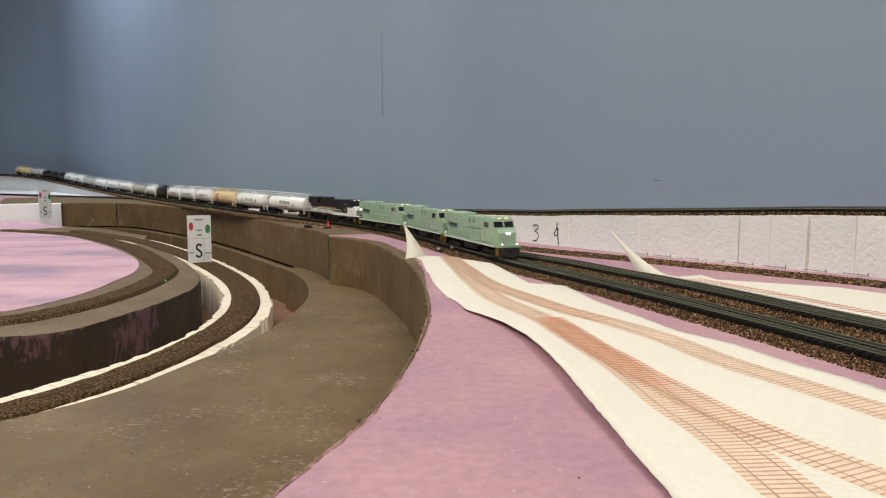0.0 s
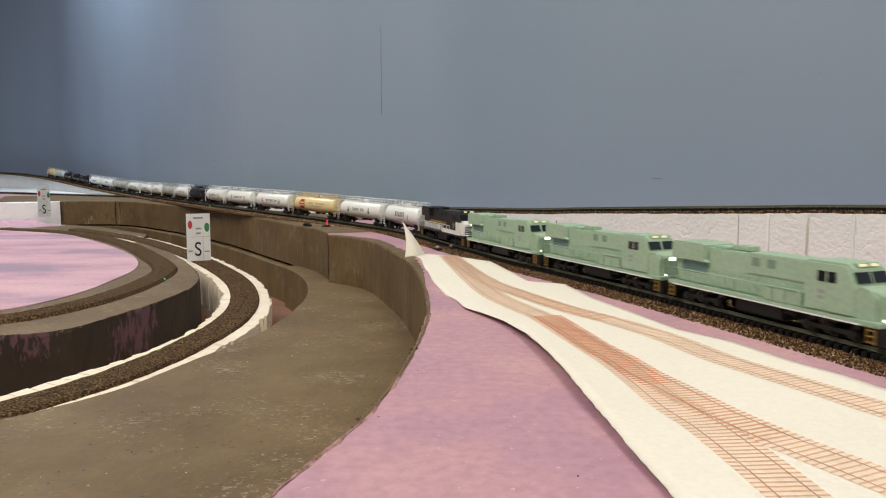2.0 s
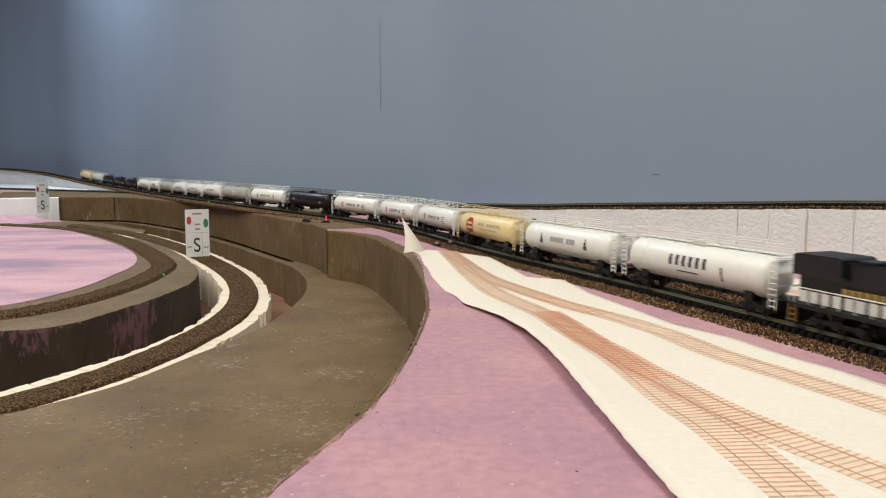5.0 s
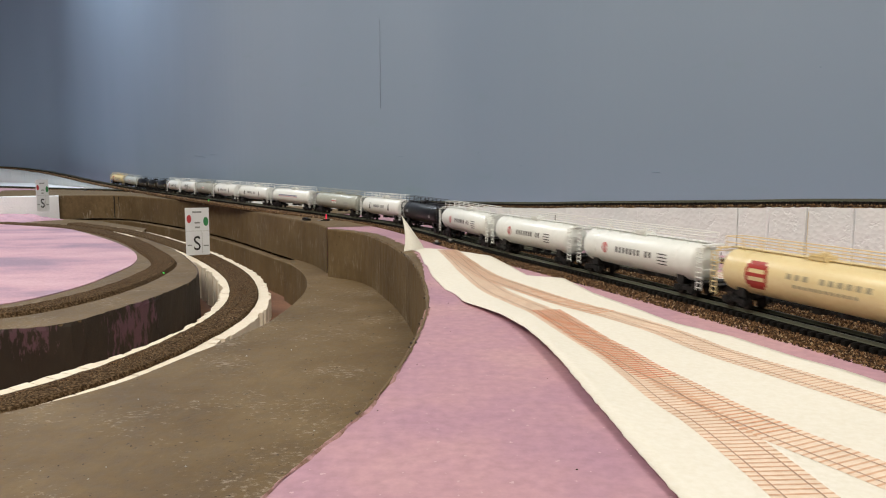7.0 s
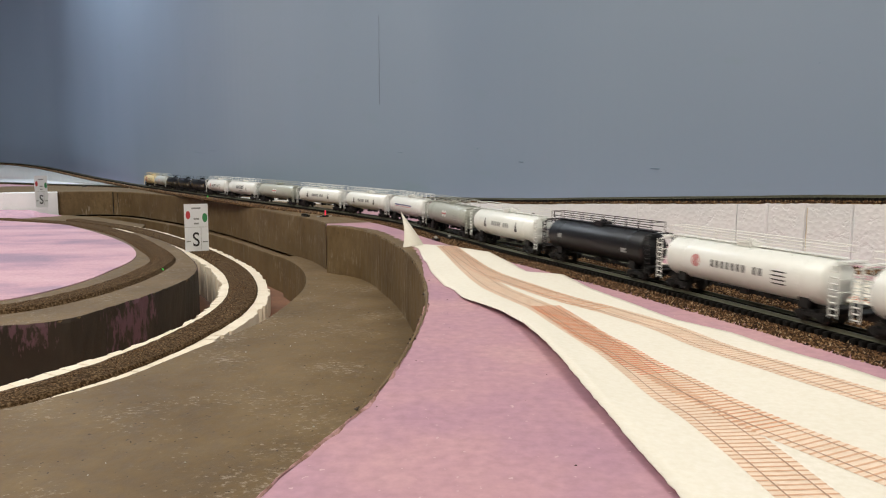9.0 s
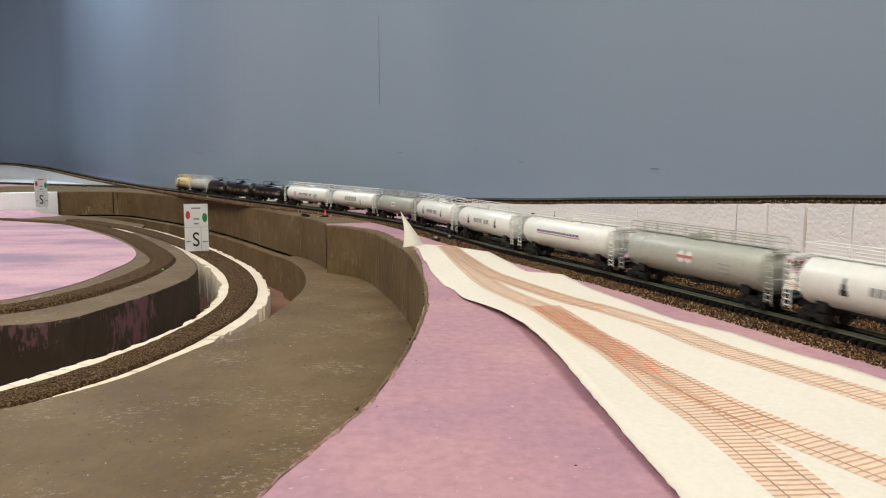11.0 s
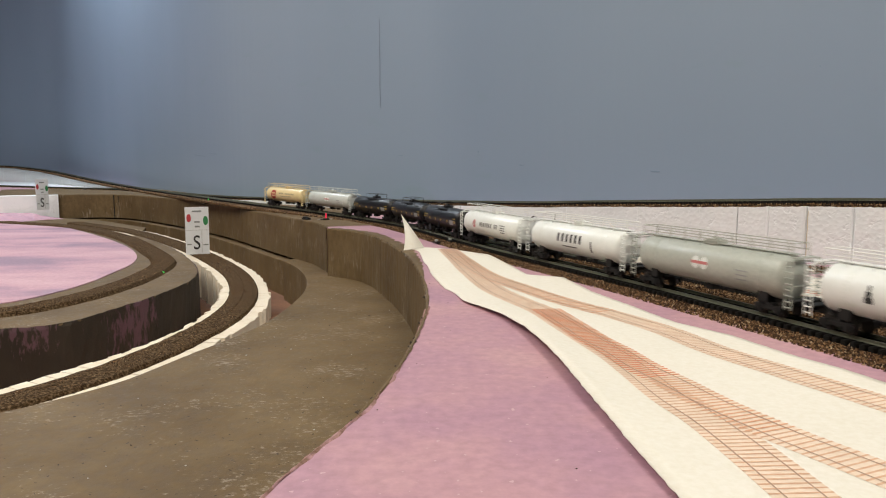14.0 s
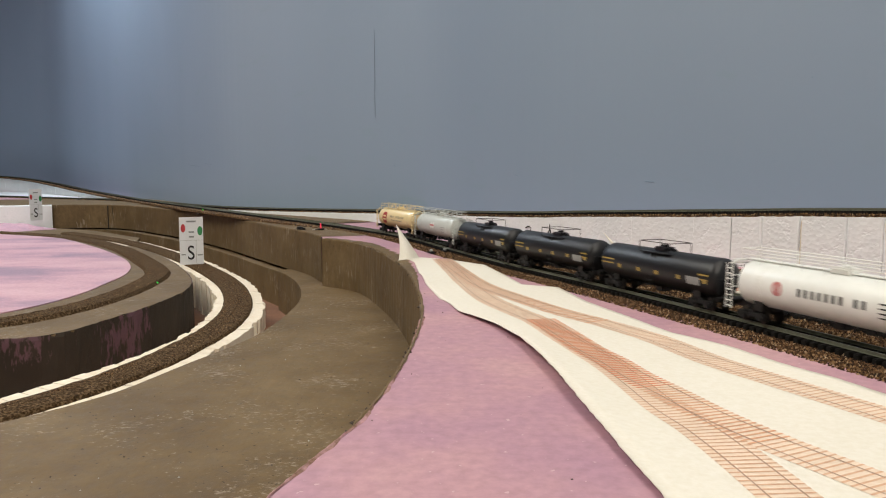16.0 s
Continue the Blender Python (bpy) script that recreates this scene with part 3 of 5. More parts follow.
def paper_x(y, u):
    return np.interp(y, L_EDGE[:, 0], L_EDGE[:, 1]) * (1 - u) + np.interp(y, R_EDGE[:, 0], R_EDGE[:, 1]) * u


def paper_z(x, y):
    a, b = np.interp(y, L_EDGE[:, 0], L_EDGE[:, 1]), np.interp(y, R_EDGE[:, 0], R_EDGE[:, 1])
    u = min(max((x - a) / (b - a), 0), 1)
    lift = 3.2 * max(0.0, 1 - u * 2.6) ** 2 * min(1.0, max(0.0, (390 - y) / 100)) * min(1.0, max(0.25, (y - 90) / 150))
    return 0.7 + lift + 0.35 * math.sin(y / 37 + x / 60) + 0.25 * math.sin(x / 21)


def paper_point(x, y, lift=0.0):
    """A point of the sheet: where its edge rises it also draws back towards the eye."""
    z = paper_z(x, y)
    k = (70 - z) / 69.3
    return (x * k / 1000, y * k / 1000, (z + lift) / 1000)


def paper_sheet():
    ys = np.linspace(60, 606, 180)
    K = 24
    V, F = [], []
    rng = random.Random(21)
    for y in ys:
        for k in range(K + 1):
            u = k / K
            x = paper_x(y, u) + (rng.uniform(-0.25, 0.25) if k in (0, K) else 0)
            V.append(paper_point(x, y))
    n = len(V)
    V += [(x, y, z - 0.00025) for x, y, z in V]
    W = K + 1
    for i in range(len(ys) - 1):
        for k in range(K):
            a = i * W + k
            F += [(a, a + 1, a + W + 1, a + W), (n + a, n + a + W, n + a + W + 1, n + a + 1)]
        F += [(i * W, i * W + W, n + i * W + W, n + i * W), (i * W + K, n + i * W + K, n + i * W + W + K, i * W + W + K)]
    return (V, [], F)


paper = tagged(part("paper_template", paper_sheet(), M_PAPER, smooth=True), "cream paper sheet printed with turnout plans on the foam", "paper")


def flap(p0, p1, tip, bend, steps=12):
    """A curled pointed corner of paper."""
    p0, p1, tip, bend = (np.array(v, float) for v in (p0, p1, tip, bend))
    V, F = [], []
    for i in range(steps + 1):
        u = i / steps
        mid = (p0 + p1) / 2 * (1 - u) ** 2 + 2 * u * (1 - u) * bend + tip * u * u
        half = (p1 - p0) / 2 * (1 - u) ** 1.15
        V += [tuple((mid - half) / 1000), tuple((mid + half) / 1000)]
    n = len(V)
    V += [(x, y + 0.0003, z) for x, y, z in V]
    for i in range(steps):
        a = i * 2
        F += [(a, a + 1, a + 3, a + 2), (n + a, n + a + 2, n + a + 3, n + a + 1), (a, a + 2, n + a + 2, n + a), (a + 1, n + a + 1, n + a + 3, a + 3)]
    return (V, [], F)


part("curled_corner", flap((-30, 583, 0.8), (-14, 604, 0.8), (-33, 600, 29.2), (-24, 594, 13)), M_PAPER, paper, smooth=True)
paper_b = tagged(part("paper_template", prism([(132, 492), (150, 462), (167, 471), (170, 450), (206, 431), (227, 419), (243, 394), (330, 300), (300, 190), (243, 209), (203, 316), (190, 349), (178, 382), (154, 445)], 3.4, 3.7, 0.4), M_PAPER), "cream paper sheet with a curled tip between the lines", "paper")
part("curled_corner", flap((131, 494, 3.6), (145, 470, 3.6), (121, 530, 28), (133, 492, 7)), M_PAPER, paper_b, smooth=True)


def print_track(points, tie_mat, parent, gauge=8.4, tie=14.4, fill=True, pitch=2.35, name="printed_track", place=paper_point, up=0.0, s0=0.0, s1=1.0):
    path = curve(points, 3.0)
    n, d = sides(path)
    s = np.concatenate([[0], np.cumsum(np.linalg.norm(np.diff(path, axis=0), axis=1))])

    def at(u, off, lift):
        x = np.interp(u, s, path[:, 0]) + np.interp(u, s, n[:, 0]) * off
        y = np.interp(u, s, path[:, 1]) + np.interp(u, s, n[:, 1]) * off
        return place(x, y, lift)

    def ribbon(u0, u1, a, b, lift, k):
        V = [at(u0 + (u1 - u0) * i / k, off, lift) for i in range(k + 1) for off in (a, b)]
        return V, [(2 * i, 2 * i + 2, 2 * i + 3, 2 * i + 1) for i in range(k)]

    def strips(items):
        V, F = [], []
        for v, f in items:
            o = len(V)
            V += v
            F += [tuple(o + j for j in g) for g in f]
        return (V, [], F)
    E = s[-1]
    if fill:
        tagged(part(name, strips([ribbon(0, E, -tie / 2 + tie * c / 6, -tie / 2 + tie * (c + 1) / 6, 0.05 + up, int(E / 2)) for c in range(6)]), M_TAN, parent, "tan printed roadbed"), kind="stuff")
    tagged(part("turnout_print", strips([r for i in range(int(E / pitch)) for k in (6,) for r in [tie_ribbon(at, i * pitch, pitch * 0.3, tie, k, up)]]), tie_mat, parent, "printed ties"), kind="stuff")
    tagged(part("turnout_print", strips([ribbon(0, E, sd - 0.2, sd + 0.2, 0.16 + up, int(E / 2)) for sd in (-gauge / 2, gauge / 2)]), M_RAILPRINT, parent, "printed rails"), kind="stuff")


def tie_ribbon(at, u, w, tie, k, up=0.0):
    V = [at(u + dw, -tie / 2 + tie * i / k, 0.11 + up) for i in range(k + 1) for dw in (0, w)]
    return V, [(2 * i, 2 * i + 2, 2 * i + 3, 2 * i + 1) for i in range(k)]


LEFT_LEG = [(4, 595), (12, 530), (19, 469), (30, 398), (40, 366), (48, 342), (54, 311), (60, 280), (64, 259), (66.5, 237), (69, 211), (72.5, 193), (75, 167), (76, 150), (79, 100)]
RIGHT_LEG = [(50, 345), (56, 311), (60.5, 284), (65, 266), (68.5, 246), (73, 230), (80, 203), (88, 182), (96, 165), (126, 100)]
BRANCH = [(6, 593), (15, 530), (29, 452), (47, 402), (63, 363), (78, 336), (93, 302), (103, 266), (116, 236), (128, 208), (145, 165), (168, 105)]
print_track(LEFT_LEG, M_TIEPRINT, paper)
print_track(RIGHT_LEG, M_TIEPRINT, paper, up=0.03)
print_track(BRANCH, M_TIEPRINT, paper, up=0.01)
print_track(RIGHT_LEG[:6], M_REDPRINT, paper, fill=False, up=0.07)
print_track(RIGHT_LEG[5:8], M_ORANGEPRINT, paper, fill=False, up=0.06)
print_track(BRANCH[:4], M_ORANGEPRINT, paper, fill=False, up=0.05)
print_track(BRANCH[3:6], M_ORANGEPRINT, paper, fill=False, up=0.04, pitch=3.4)
print_track([(157, 452), (184, 391), (197, 357), (211, 322), (250, 225)], M_REDPRINT, paper_b, gauge=6.0, tie=10.0, pitch=4.2, fill=False, place=lambda x, y, lift: (x / 1000, y / 1000, (3.72 + lift) / 1000))

# ---- the train ----
M_GREEN = plain("light_green_primer", (0.36, 0.5, 0.37), 0.5, 0, 0.06)
M_BLACK = plain("black_paint", (0.007, 0.0075, 0.01), 0.42, 0, 0.3)
M_UNDER = plain("dark_underframe", (0.007, 0.0065, 0.0065), 0.6, 0, 0.3)
M_WHITE = worn("white_tank_paint", [(0.3, (0.8, 0.82, 0.79)), (0.7, (0.86, 0.88, 0.85))], 50, 0.32, 400, 0.03, 0.0001)
M_GREYTANK = plain("pale_grey_paint", (0.45, 0.47, 0.42), 0.35, 0, 0.06)
M_GREYWHITE = plain("grey_white_paint", (0.58, 0.61, 0.58), 0.35, 0, 0.06)
M_YELLOW = plain("cream_yellow_paint", (0.82, 0.67, 0.37), 0.32, 0, 0.06)
M_RED = plain("red_paint", (0.4, 0.035, 0.025), 0.4)
M_PINKMARK = plain("faded_red_paint", (0.6, 0.2, 0.2), 0.4)
M_LETTER = plain("black_lettering", (0.02, 0.02, 0.022), 0.5)
M_GREYLETTER = plain("grey_lettering", (0.32, 0.33, 0.33), 0.5)
M_TANLETTER = plain("tan_lettering", (0.4, 0.34, 0.22), 0.5)
M_BLUELETTER = plain("blue_lettering", (0.06, 0.07, 0.25), 0.5)
M_GOLD = plain("gold_lettering", (0.4, 0.28, 0.06), 0.45)
M_GLASS = plain("dark_glass", (0.012, 0.016, 0.02), 0.08, 0, 0.1)
M_WHEEL = plain("wheel_steel", (0.05, 0.045, 0.042), 0.4, 0.6)
M_BRASS = plain("tan_step", (0.32, 0.19, 0.05), 0.5)
M_LAMP = glow("headlight", (1.0, 0.95, 0.85), 4.0)
M_BOARD = glow("number_board_glow", (0.9, 0.8, 0.45), 0.8)
M_LAMPDIM = glow("ditch_light", (1.0, 0.93, 0.75), 2.5)
M_GRILLE = plain("green_louvre", (0.2, 0.31, 0.23), 0.6)
M_BLUEGREEN = plain("blue_green_grille", (0.15, 0.27, 0.27), 0.5)


def tube(bm, x0, x1, y, z, r, seg=20, dome=0.0):
    """A lying cylinder with domed ends, in millimetres."""
    rings = []
    stations = [(x0, r)] if not dome else []
    if dome:
        for i in range(6):
            a = i / 6 * math.pi / 2
            stations.append((x0 + dome - dome * math.cos(a), r * math.sin(a) if i else 0.02))
        stations += [(x0 + dome, r), (x1 - dome, r)]
        for i in range(5, -1, -1):
            a = i / 6 * math.pi / 2
            stations.append((x1 - dome + dome * math.cos(a), r * math.sin(a) if i else 0.02))
    else:
        stations.append((x1, r))
    for x, rr in stations:
        rings.append([bm.verts.new((x / 1000, (y + rr * math.cos(k / seg * 2 * math.pi)) / 1000, (z + rr * math.sin(k / seg * 2 * math.pi)) / 1000)) for k in range(seg)])
    for a, b in zip(rings[:-1], rings[1:]):
        for k in range(seg):
            bm.faces.new((a[k], b[k], b[(k + 1) % seg], a[(k + 1) % seg]))
    bm.faces.new(rings[0])
    bm.faces.new(rings[-1][::-1])
    bmesh.ops.recalc_face_normals(bm, faces=bm.faces)
    return bm


def upright(bm, x, y, z0, z1, r=0.25, seg=6):
    vs = bmesh.ops.create_cone(bm, cap_ends=True, segments=seg, radius1=r / 1000, radius2=r / 1000, depth=(z1 - z0) / 1000)["verts"]
    bmesh.ops.translate(bm, vec=(x / 1000, y / 1000, (z0 + z1) / 2000), verts=vs)


def bar(bm, a, b, r=0.25, seg=6):
    a, b = Vector(a) / 1000, Vector(b) / 1000
    vs = bmesh.ops.create_cone(bm, cap_ends=True, segments=seg, radius1=r / 1000, radius2=r / 1000, depth=(b - a).length)["verts"]
    bmesh.ops.transform(bm, matrix=Matrix.Translation((a + b) / 2) @ (b - a).to_track_quat("Z", "Y").to_matrix().to_4x4(), verts=vs)


def wheel_bm(x, y):
    bm = bmesh.new()
    for r, w in ((3.1, 1.2), (3.6, 0.35)):
        vs = bmesh.ops.create_cone(bm, cap_ends=True, segments=18, radius1=r / 1000, radius2=r / 1000, depth=w / 1000)["verts"]
        bmesh.ops.transform(bm, matrix=Matrix.Translation((x / 1000, (y - (0.6 if y > 0 else -0.6) * (r > 3.3)) / 1000, 0.0031)) @ Matrix.Rotation(radians(90), 4, "X"), verts=vs)
    return bm


def bogie(parent, x, wheelbase, axles, side_mat):
    span = wheelbase * (axles - 1)
    bm = blocks((x - span / 2 - 3, x + span / 2 + 3, -7.6, -6.4, 2.6, 4.4), (x - span / 2 - 3, x + span / 2 + 3, 6.4, 7.6, 2.6, 4.4),
                (x - 2.5, x + 2.5, -7, 7, 3, 5.4), bevel=0.25)
    for i in range(axles):
        ax = x - span / 2 + i * wheelbase
        for sd in (-1, 1):
            box(bm, (ax - 1.6) / 1000, (ax + 1.6) / 1000, sd * 0.0071 - 0.0008, sd * 0.0071 + 0.0008, 0.0016, 0.0048)
            upright(bm, ax + 2.8, sd * 7.3, 2.2, 4.8, 0.6, 8)
    b = part("bogie", bm, side_mat, parent)
    for i in range(axles):
        ax = x - span / 2 + i * wheelbase
        for sd in (-4.6, 4.6):
            part("wheel", wheel_bm(ax, sd), M_WHEEL, b, smooth=False)


def wedge(bm, pts, y0, y1):
    """A side outline of (x, z) given width."""
    a = [bm.verts.new((x / 1000, y0 / 1000, z / 1000)) for x, z in pts]
    b = [bm.verts.new((x / 1000, y1 / 1000, z / 1000)) for x, z in pts]
    n = len(pts)
    bm.faces.new(a)
    bm.faces.new(b[::-1])
    for i in range(n):
        bm.faces.new((a[i], b[i], b[(i + 1) % n], a[(i + 1) % n]))
    bmesh.ops.recalc_face_normals(bm, faces=bm.faces)


# lengths over the couplers
LOCO, TANK, SHORT = 128.0, 119.0, 104.0


def locomotive(scheme):
    green = scheme == "green"
    body_m = M_GREEN if green else M_BLACK
    ob = tagged(new("locomotive"), "plain light green model diesel locomotive with lit headlights" if green else "black and white model diesel locomotive with gold lettering",
                "locomotive", "locomotives of the train")
    # platform and sill
    part("platform", blocks((-66, 66, -9.6, 9.6, 7.6, 9.4), bevel=0.2), M_GREEN if green else M_UNDER, ob)
    for sd in (-1, 1) if green else ():
        part("sill_stripe", blocks((-62, 58, sd * 9.65 - 0.12, sd * 9.65 + 0.12, 7.6, 8.2)), M_WHITE, ob, "thin white sill line")
    # long hood with flared radiator end
    hood = blocks((-63, 30, -6.2, 6.2, 9.4, 27.0), bevel=0.5)
    part("long_hood", hood, body_m, ob)
    rad = bmesh.new()
    wedge(rad, [(-64, 20.5), (-36, 20.5), (-38, 21.6), (-38, 28.2), (-40, 28.8), (-62, 28.8), (-64, 28)], -9.0, 9.0)
    part("radiator_housing", rad, body_m, ob)
    part("radiator_grille", blocks((-60, -42, -9.15, -8.9, 22.2, 27.4), (-60, -42, 8.9, 9.15, 22.2, 27.4)), body_m, ob)
    part("side_grille", blocks((-58, -38, -6.4, -6.1, 14.5, 20), (-58, -38, 6.1, 6.4, 14.5, 20)), M_BLUEGREEN if green else M_BLACK, ob)
    part("equipment_box", blocks((-9, 27.5, -6.9, 6.9, 18.6, 27.6), bevel=0.4), body_m, ob)
    part("battery_box", blocks((4, 27.5, -9.0, 9.0, 9.4, 15.2), bevel=0.4), body_m, ob)
    part("exhaust_duct", blocks((-24, -12, -3.4, 3.4, 27.0, 29.4), bevel=0.6), body_m, ob)
    part("roof_vent", blocks((-36, -26, -4.6, 4.6, 27, 28.2), bevel=0.3), body_m, ob)
    for sd in (-1, 1):
        for x0, x1 in ((-6, -1), (4, 9)):
            part("hood_louvre", blocks((x0, x1, sd * 6.95 - 0.1, sd * 6.95 + 0.1, 22.2, 25.8)), M_GRILLE if green else M_UNDER, ob, "shaded louvre panel")
    for i in range(11):
        x = -34 + i * 5.4
        for sd in (-1, 1) if x < 0 else ():
            part("hood_door", blocks((x, x + 4.6, sd * 6.32 - 0.12, sd * 6.32 + 0.12, 10.4, 17.2)), body_m, ob)
    # cab and nose
    cab = bmesh.new()
    wedge(cab, [(28, 9.4), (55, 9.4), (55, 20.5), (51.5, 27.0), (49, 28.6), (30, 28.6), (28, 27.6)], -9.3, 9.3)
    bmesh.ops.bevel(cab, geom=[e for e in cab.edges if abs(e.verts[0].co.y - e.verts[1].co.y) < 1e-6], offset=0.0009, segments=2, affect="EDGES")
    part("cab", cab, body_m, ob)
    nose = bmesh.new()
    wedge(nose, [(52, 9.4), (63.5, 9.4), (63.5, 18.2), (62.3, 19.4), (55, 21.0), (52, 21.0)], -9.0, 9.0)
    for v in nose.verts:
        if v.co.x > 0.06:
            v.co.y *= 0.78
    bmesh.ops.bevel(nose, geom=[e for e in nose.edges if abs(e.verts[0].co.y - e.verts[1].co.y) < 1e-6], offset=0.0014, segments=2, affect="EDGES")
    part("nose", nose, M_GREEN if green else M_WHITE, ob)
    wm = Matrix.Translation((0.0536, 0, 0.0238)) @ Matrix.Rotation(radians(-28), 4, "Y")
    for y0, y1 in ((-8.2, -0.8), (0.8, 8.2)):
        w = bmesh.new()
        box(w, -0.0003, 0.0003, y0 / 1000, y1 / 1000, -0.0022, 0.0022, wm)
        part("windscreen", w, M_GLASS, ob, "dark windscreen pane")
    for sd in (-1, 1):
        for x0, x1 in ((35.5, 39.7), (40.7, 45)) :
            part("side_window", blocks((x0, x1, sd * 9.35 - 0.12, sd * 9.35 + 0.12, 21.0, 25.0)), M_GLASS, ob, "dark cab window")
        part("cab_number", blocks((36, 40, sd * 9.38 - 0.1, sd * 9.38 + 0.1, 16.5, 18), (36, 39, sd * 9.38 - 0.1, sd * 9.38 + 0.1, 14.4, 15.6)), M_GREYLETTER if green else M_GOLD, ob)
    part("cab_visor", blocks((48.5, 51.6, -5.8, 5.8, 27.2, 28.9), bevel=0.3), body_m, ob)
    for y in (-4.6, 1.4):
        part("number_board", blocks((51.4, 51.8, y, y + 3.2, 27.7, 28.6)), M_BOARD, ob, "small lit number board")
    hl = bmesh.new()
    for y in (-1.0, 1.0):
        vs = bmesh.ops.create_uvsphere(hl, u_segments=12, v_segments=8, radius=0.00085)["verts"]
        bmesh.ops.translate(hl, vec=(0.0634, y / 1000, 0.0178), verts=vs)
    part("headlight", hl, M_LAMP, ob, "bright white headlight pair")
    for sd in (-1, 1):
        d = bmesh.new()
        vs = bmesh.ops.create_uvsphere(d, u_segments=10, v_segments=6, radius=0.0006)["verts"]
        bmesh.ops.translate(d, vec=(0.0662, sd * 0.0062, 0.0102), verts=vs)
        part("ditch_light", d, M_LAMPDIM, ob, "small lit ditch light")
    # pilot, steps, fuel tank
    for outline in ([(63, 1.2), (67.5, 1.2), (66, 7.6), (63, 7.6)], [(-66, 7.6), (-67, 1.4), (-63.5, 1.4), (-63.5, 7.6)]):
        pil = bmesh.new()
        wedge(pil, outline, -8.6, 8.6)
        part("pilot", pil, M_UNDER, ob, "black snow plough")
    for x in (61, -64.5):
        for sd in (-1, 1):
            steps = bmesh.new()
            for k in range(3):
                box(steps, x / 1000, (x + 3.4) / 1000, (sd * 9.0 - 0.6) / 1000, (sd * 9.0 + 0.6) / 1000, (2.2 + k * 2.1) / 1000, (2.6 + k * 2.1) / 1000)
            box(steps, (x - 0.3) / 1000, x / 1000, (sd * 9.0 - 0.7) / 1000, (sd * 9.0 + 0.7) / 1000, 0.0018, 0.0085)
            box(steps, (x + 3.4) / 1000, (x + 3.7) / 1000, (sd * 9.0 - 0.7) / 1000, (sd * 9.0 + 0.7) / 1000, 0.0018, 0.0085)
            part("step_well", steps, M_BRASS, ob, "tan corner steps")
    part("fuel_tank", blocks((-15, 16, -7.8, 7.8, 1.9, 7.6), bevel=0.8), M_UNDER, ob)
    for x0, x1, y0 in ((-30, -16, 7.0), (17, 24, -7.0)):
        part("air_reservoir", tube(bmesh.new(), x0, x1, y0, 6.2, 1.2, 10), M_UNDER, ob)
    rails = bmesh.new()
    for sd in (-1, 1):
        bar(rails, (-62, sd * 9.3, 15.6), (26, sd * 9.3, 15.6), 0.24)
        for i in range(12):
            upright(rails, -62 + i * 8, sd * 9.3, 9.4, 15.6, 0.22)
        for x in (64.5, -65.5):
            bar(rails, (x, sd * 2.2, 15), (x, sd * 9, 15), 0.16)
            upright(rails, x, sd * 9, 8, 15, 0.16)
    part("handrail", rails, body_m if green else M_WHITE, ob, "thin wire handrails")
    part("coupler", blocks((66, 69.4, -1, 1, 5, 7), bevel=0.3), M_UNDER, ob)
    part("coupler", blocks((-69.4, -66, -1, 1, 5, 7), bevel=0.3), M_UNDER, ob)
    for x in (-40, 41):
        bogie(ob, x, 11.5, 3, M_UNDER)
    if not green:
        for i in range(11):
            for sd in (-1, 1):
                x = -62 + i * 6
                part("white_panel", blocks((x, x + 4.4, sd * 6.5 - 0.1, sd * 6.5 + 0.1, 9.8, 14.2)), M_WHITE, ob, "white panel of the lower hood")
        part("white_band", blocks((4, 55, -9.45, 9.45, 8, 12.6), (44, 55.3, -9.45, 9.45, 12, 19.6)), M_WHITE, ob, "white band along the cab foot")
        let = bmesh.new()
        for i in range(14):
            for sd in (-1, 1):
                x = -38 + i * 3.6
                box(let, x / 1000, (x + 2.4) / 1000, (sd * 7.75 - 0.06) / 1000, (sd * 7.75 + 0.06) / 1000, 0.0156, 0.0178)
        part("lettering", let, M_GOLD, ob, "gold lettering")
        gr = bmesh.new()
        for k in range(4):
            box(gr, 0.0634, 0.0638, -0.0072, 0.0072, (10.5 + k * 1.7) / 1000, (11.3 + k * 1.7) / 1000)
        part("nose_stripes", gr, M_BLACK, ob, "black nose stripes")
    return ob


def decal(bm, x0, x1, z0, z1, r, zc, y_sign, lift=0.12, k=3):
    """A patch bent round the tank's side."""
    rows = []
    for i in range(k + 1):
        z = z0 + (z1 - z0) * i / k
        y = y_sign * (math.sqrt(max(r * r - (z - zc) ** 2, 0.01)) + lift)
        rows.append([bm.verts.new((x / 1000, y / 1000, z / 1000)) for x in (x0, x1)])
    for a, b in zip(rows[:-1], rows[1:]):
        bm.faces.new((a[0], a[1], b[1], b[0]) if y_sign < 0 else (a[0], b[0], b[1], a[1]))


def disc_decal(bm, cx, cz, rad, r, zc, y_sign, lift=0.1, inner=0.0):
    k = 20
    ring = []
    for i in range(k):
        a = i / k * 2 * math.pi
        pts = []
        for q in (rad, inner):
            z = cz + q * math.sin(a)
            pts.append(bm.verts.new(((cx + q * math.cos(a)) / 1000, y_sign * (math.sqrt(r * r - (z - zc) ** 2) + lift) / 1000, z / 1000)))
        ring.append(pts)
    for i in range(k):
        a, b = ring[i], ring[(i + 1) % k]
        bm.faces.new((a[0], b[0], b[1], a[1]))


STYLES = {
    "united": ("white model tank car with bold black lettering", "white"),
    "delta": ("white model gas tank car with grey lettering and small black emblems", "white"),
    "pyro": ("white model gas tank car with red emblem and black lettering", "white"),
    "cal": ("cream yellow model gas tank car with red round emblem", "yellow"),
    "greycross": ("pale grey model gas tank car with faded red emblem", "grey"),
    "plainwhite": ("white model gas tank car with small red and blue lines", "white"),
    "greywhite": ("greyish white model gas tank car with pale red emblem", "greywhite"),
    "black": ("long black model tank car with full walkway rails", "black"),
}
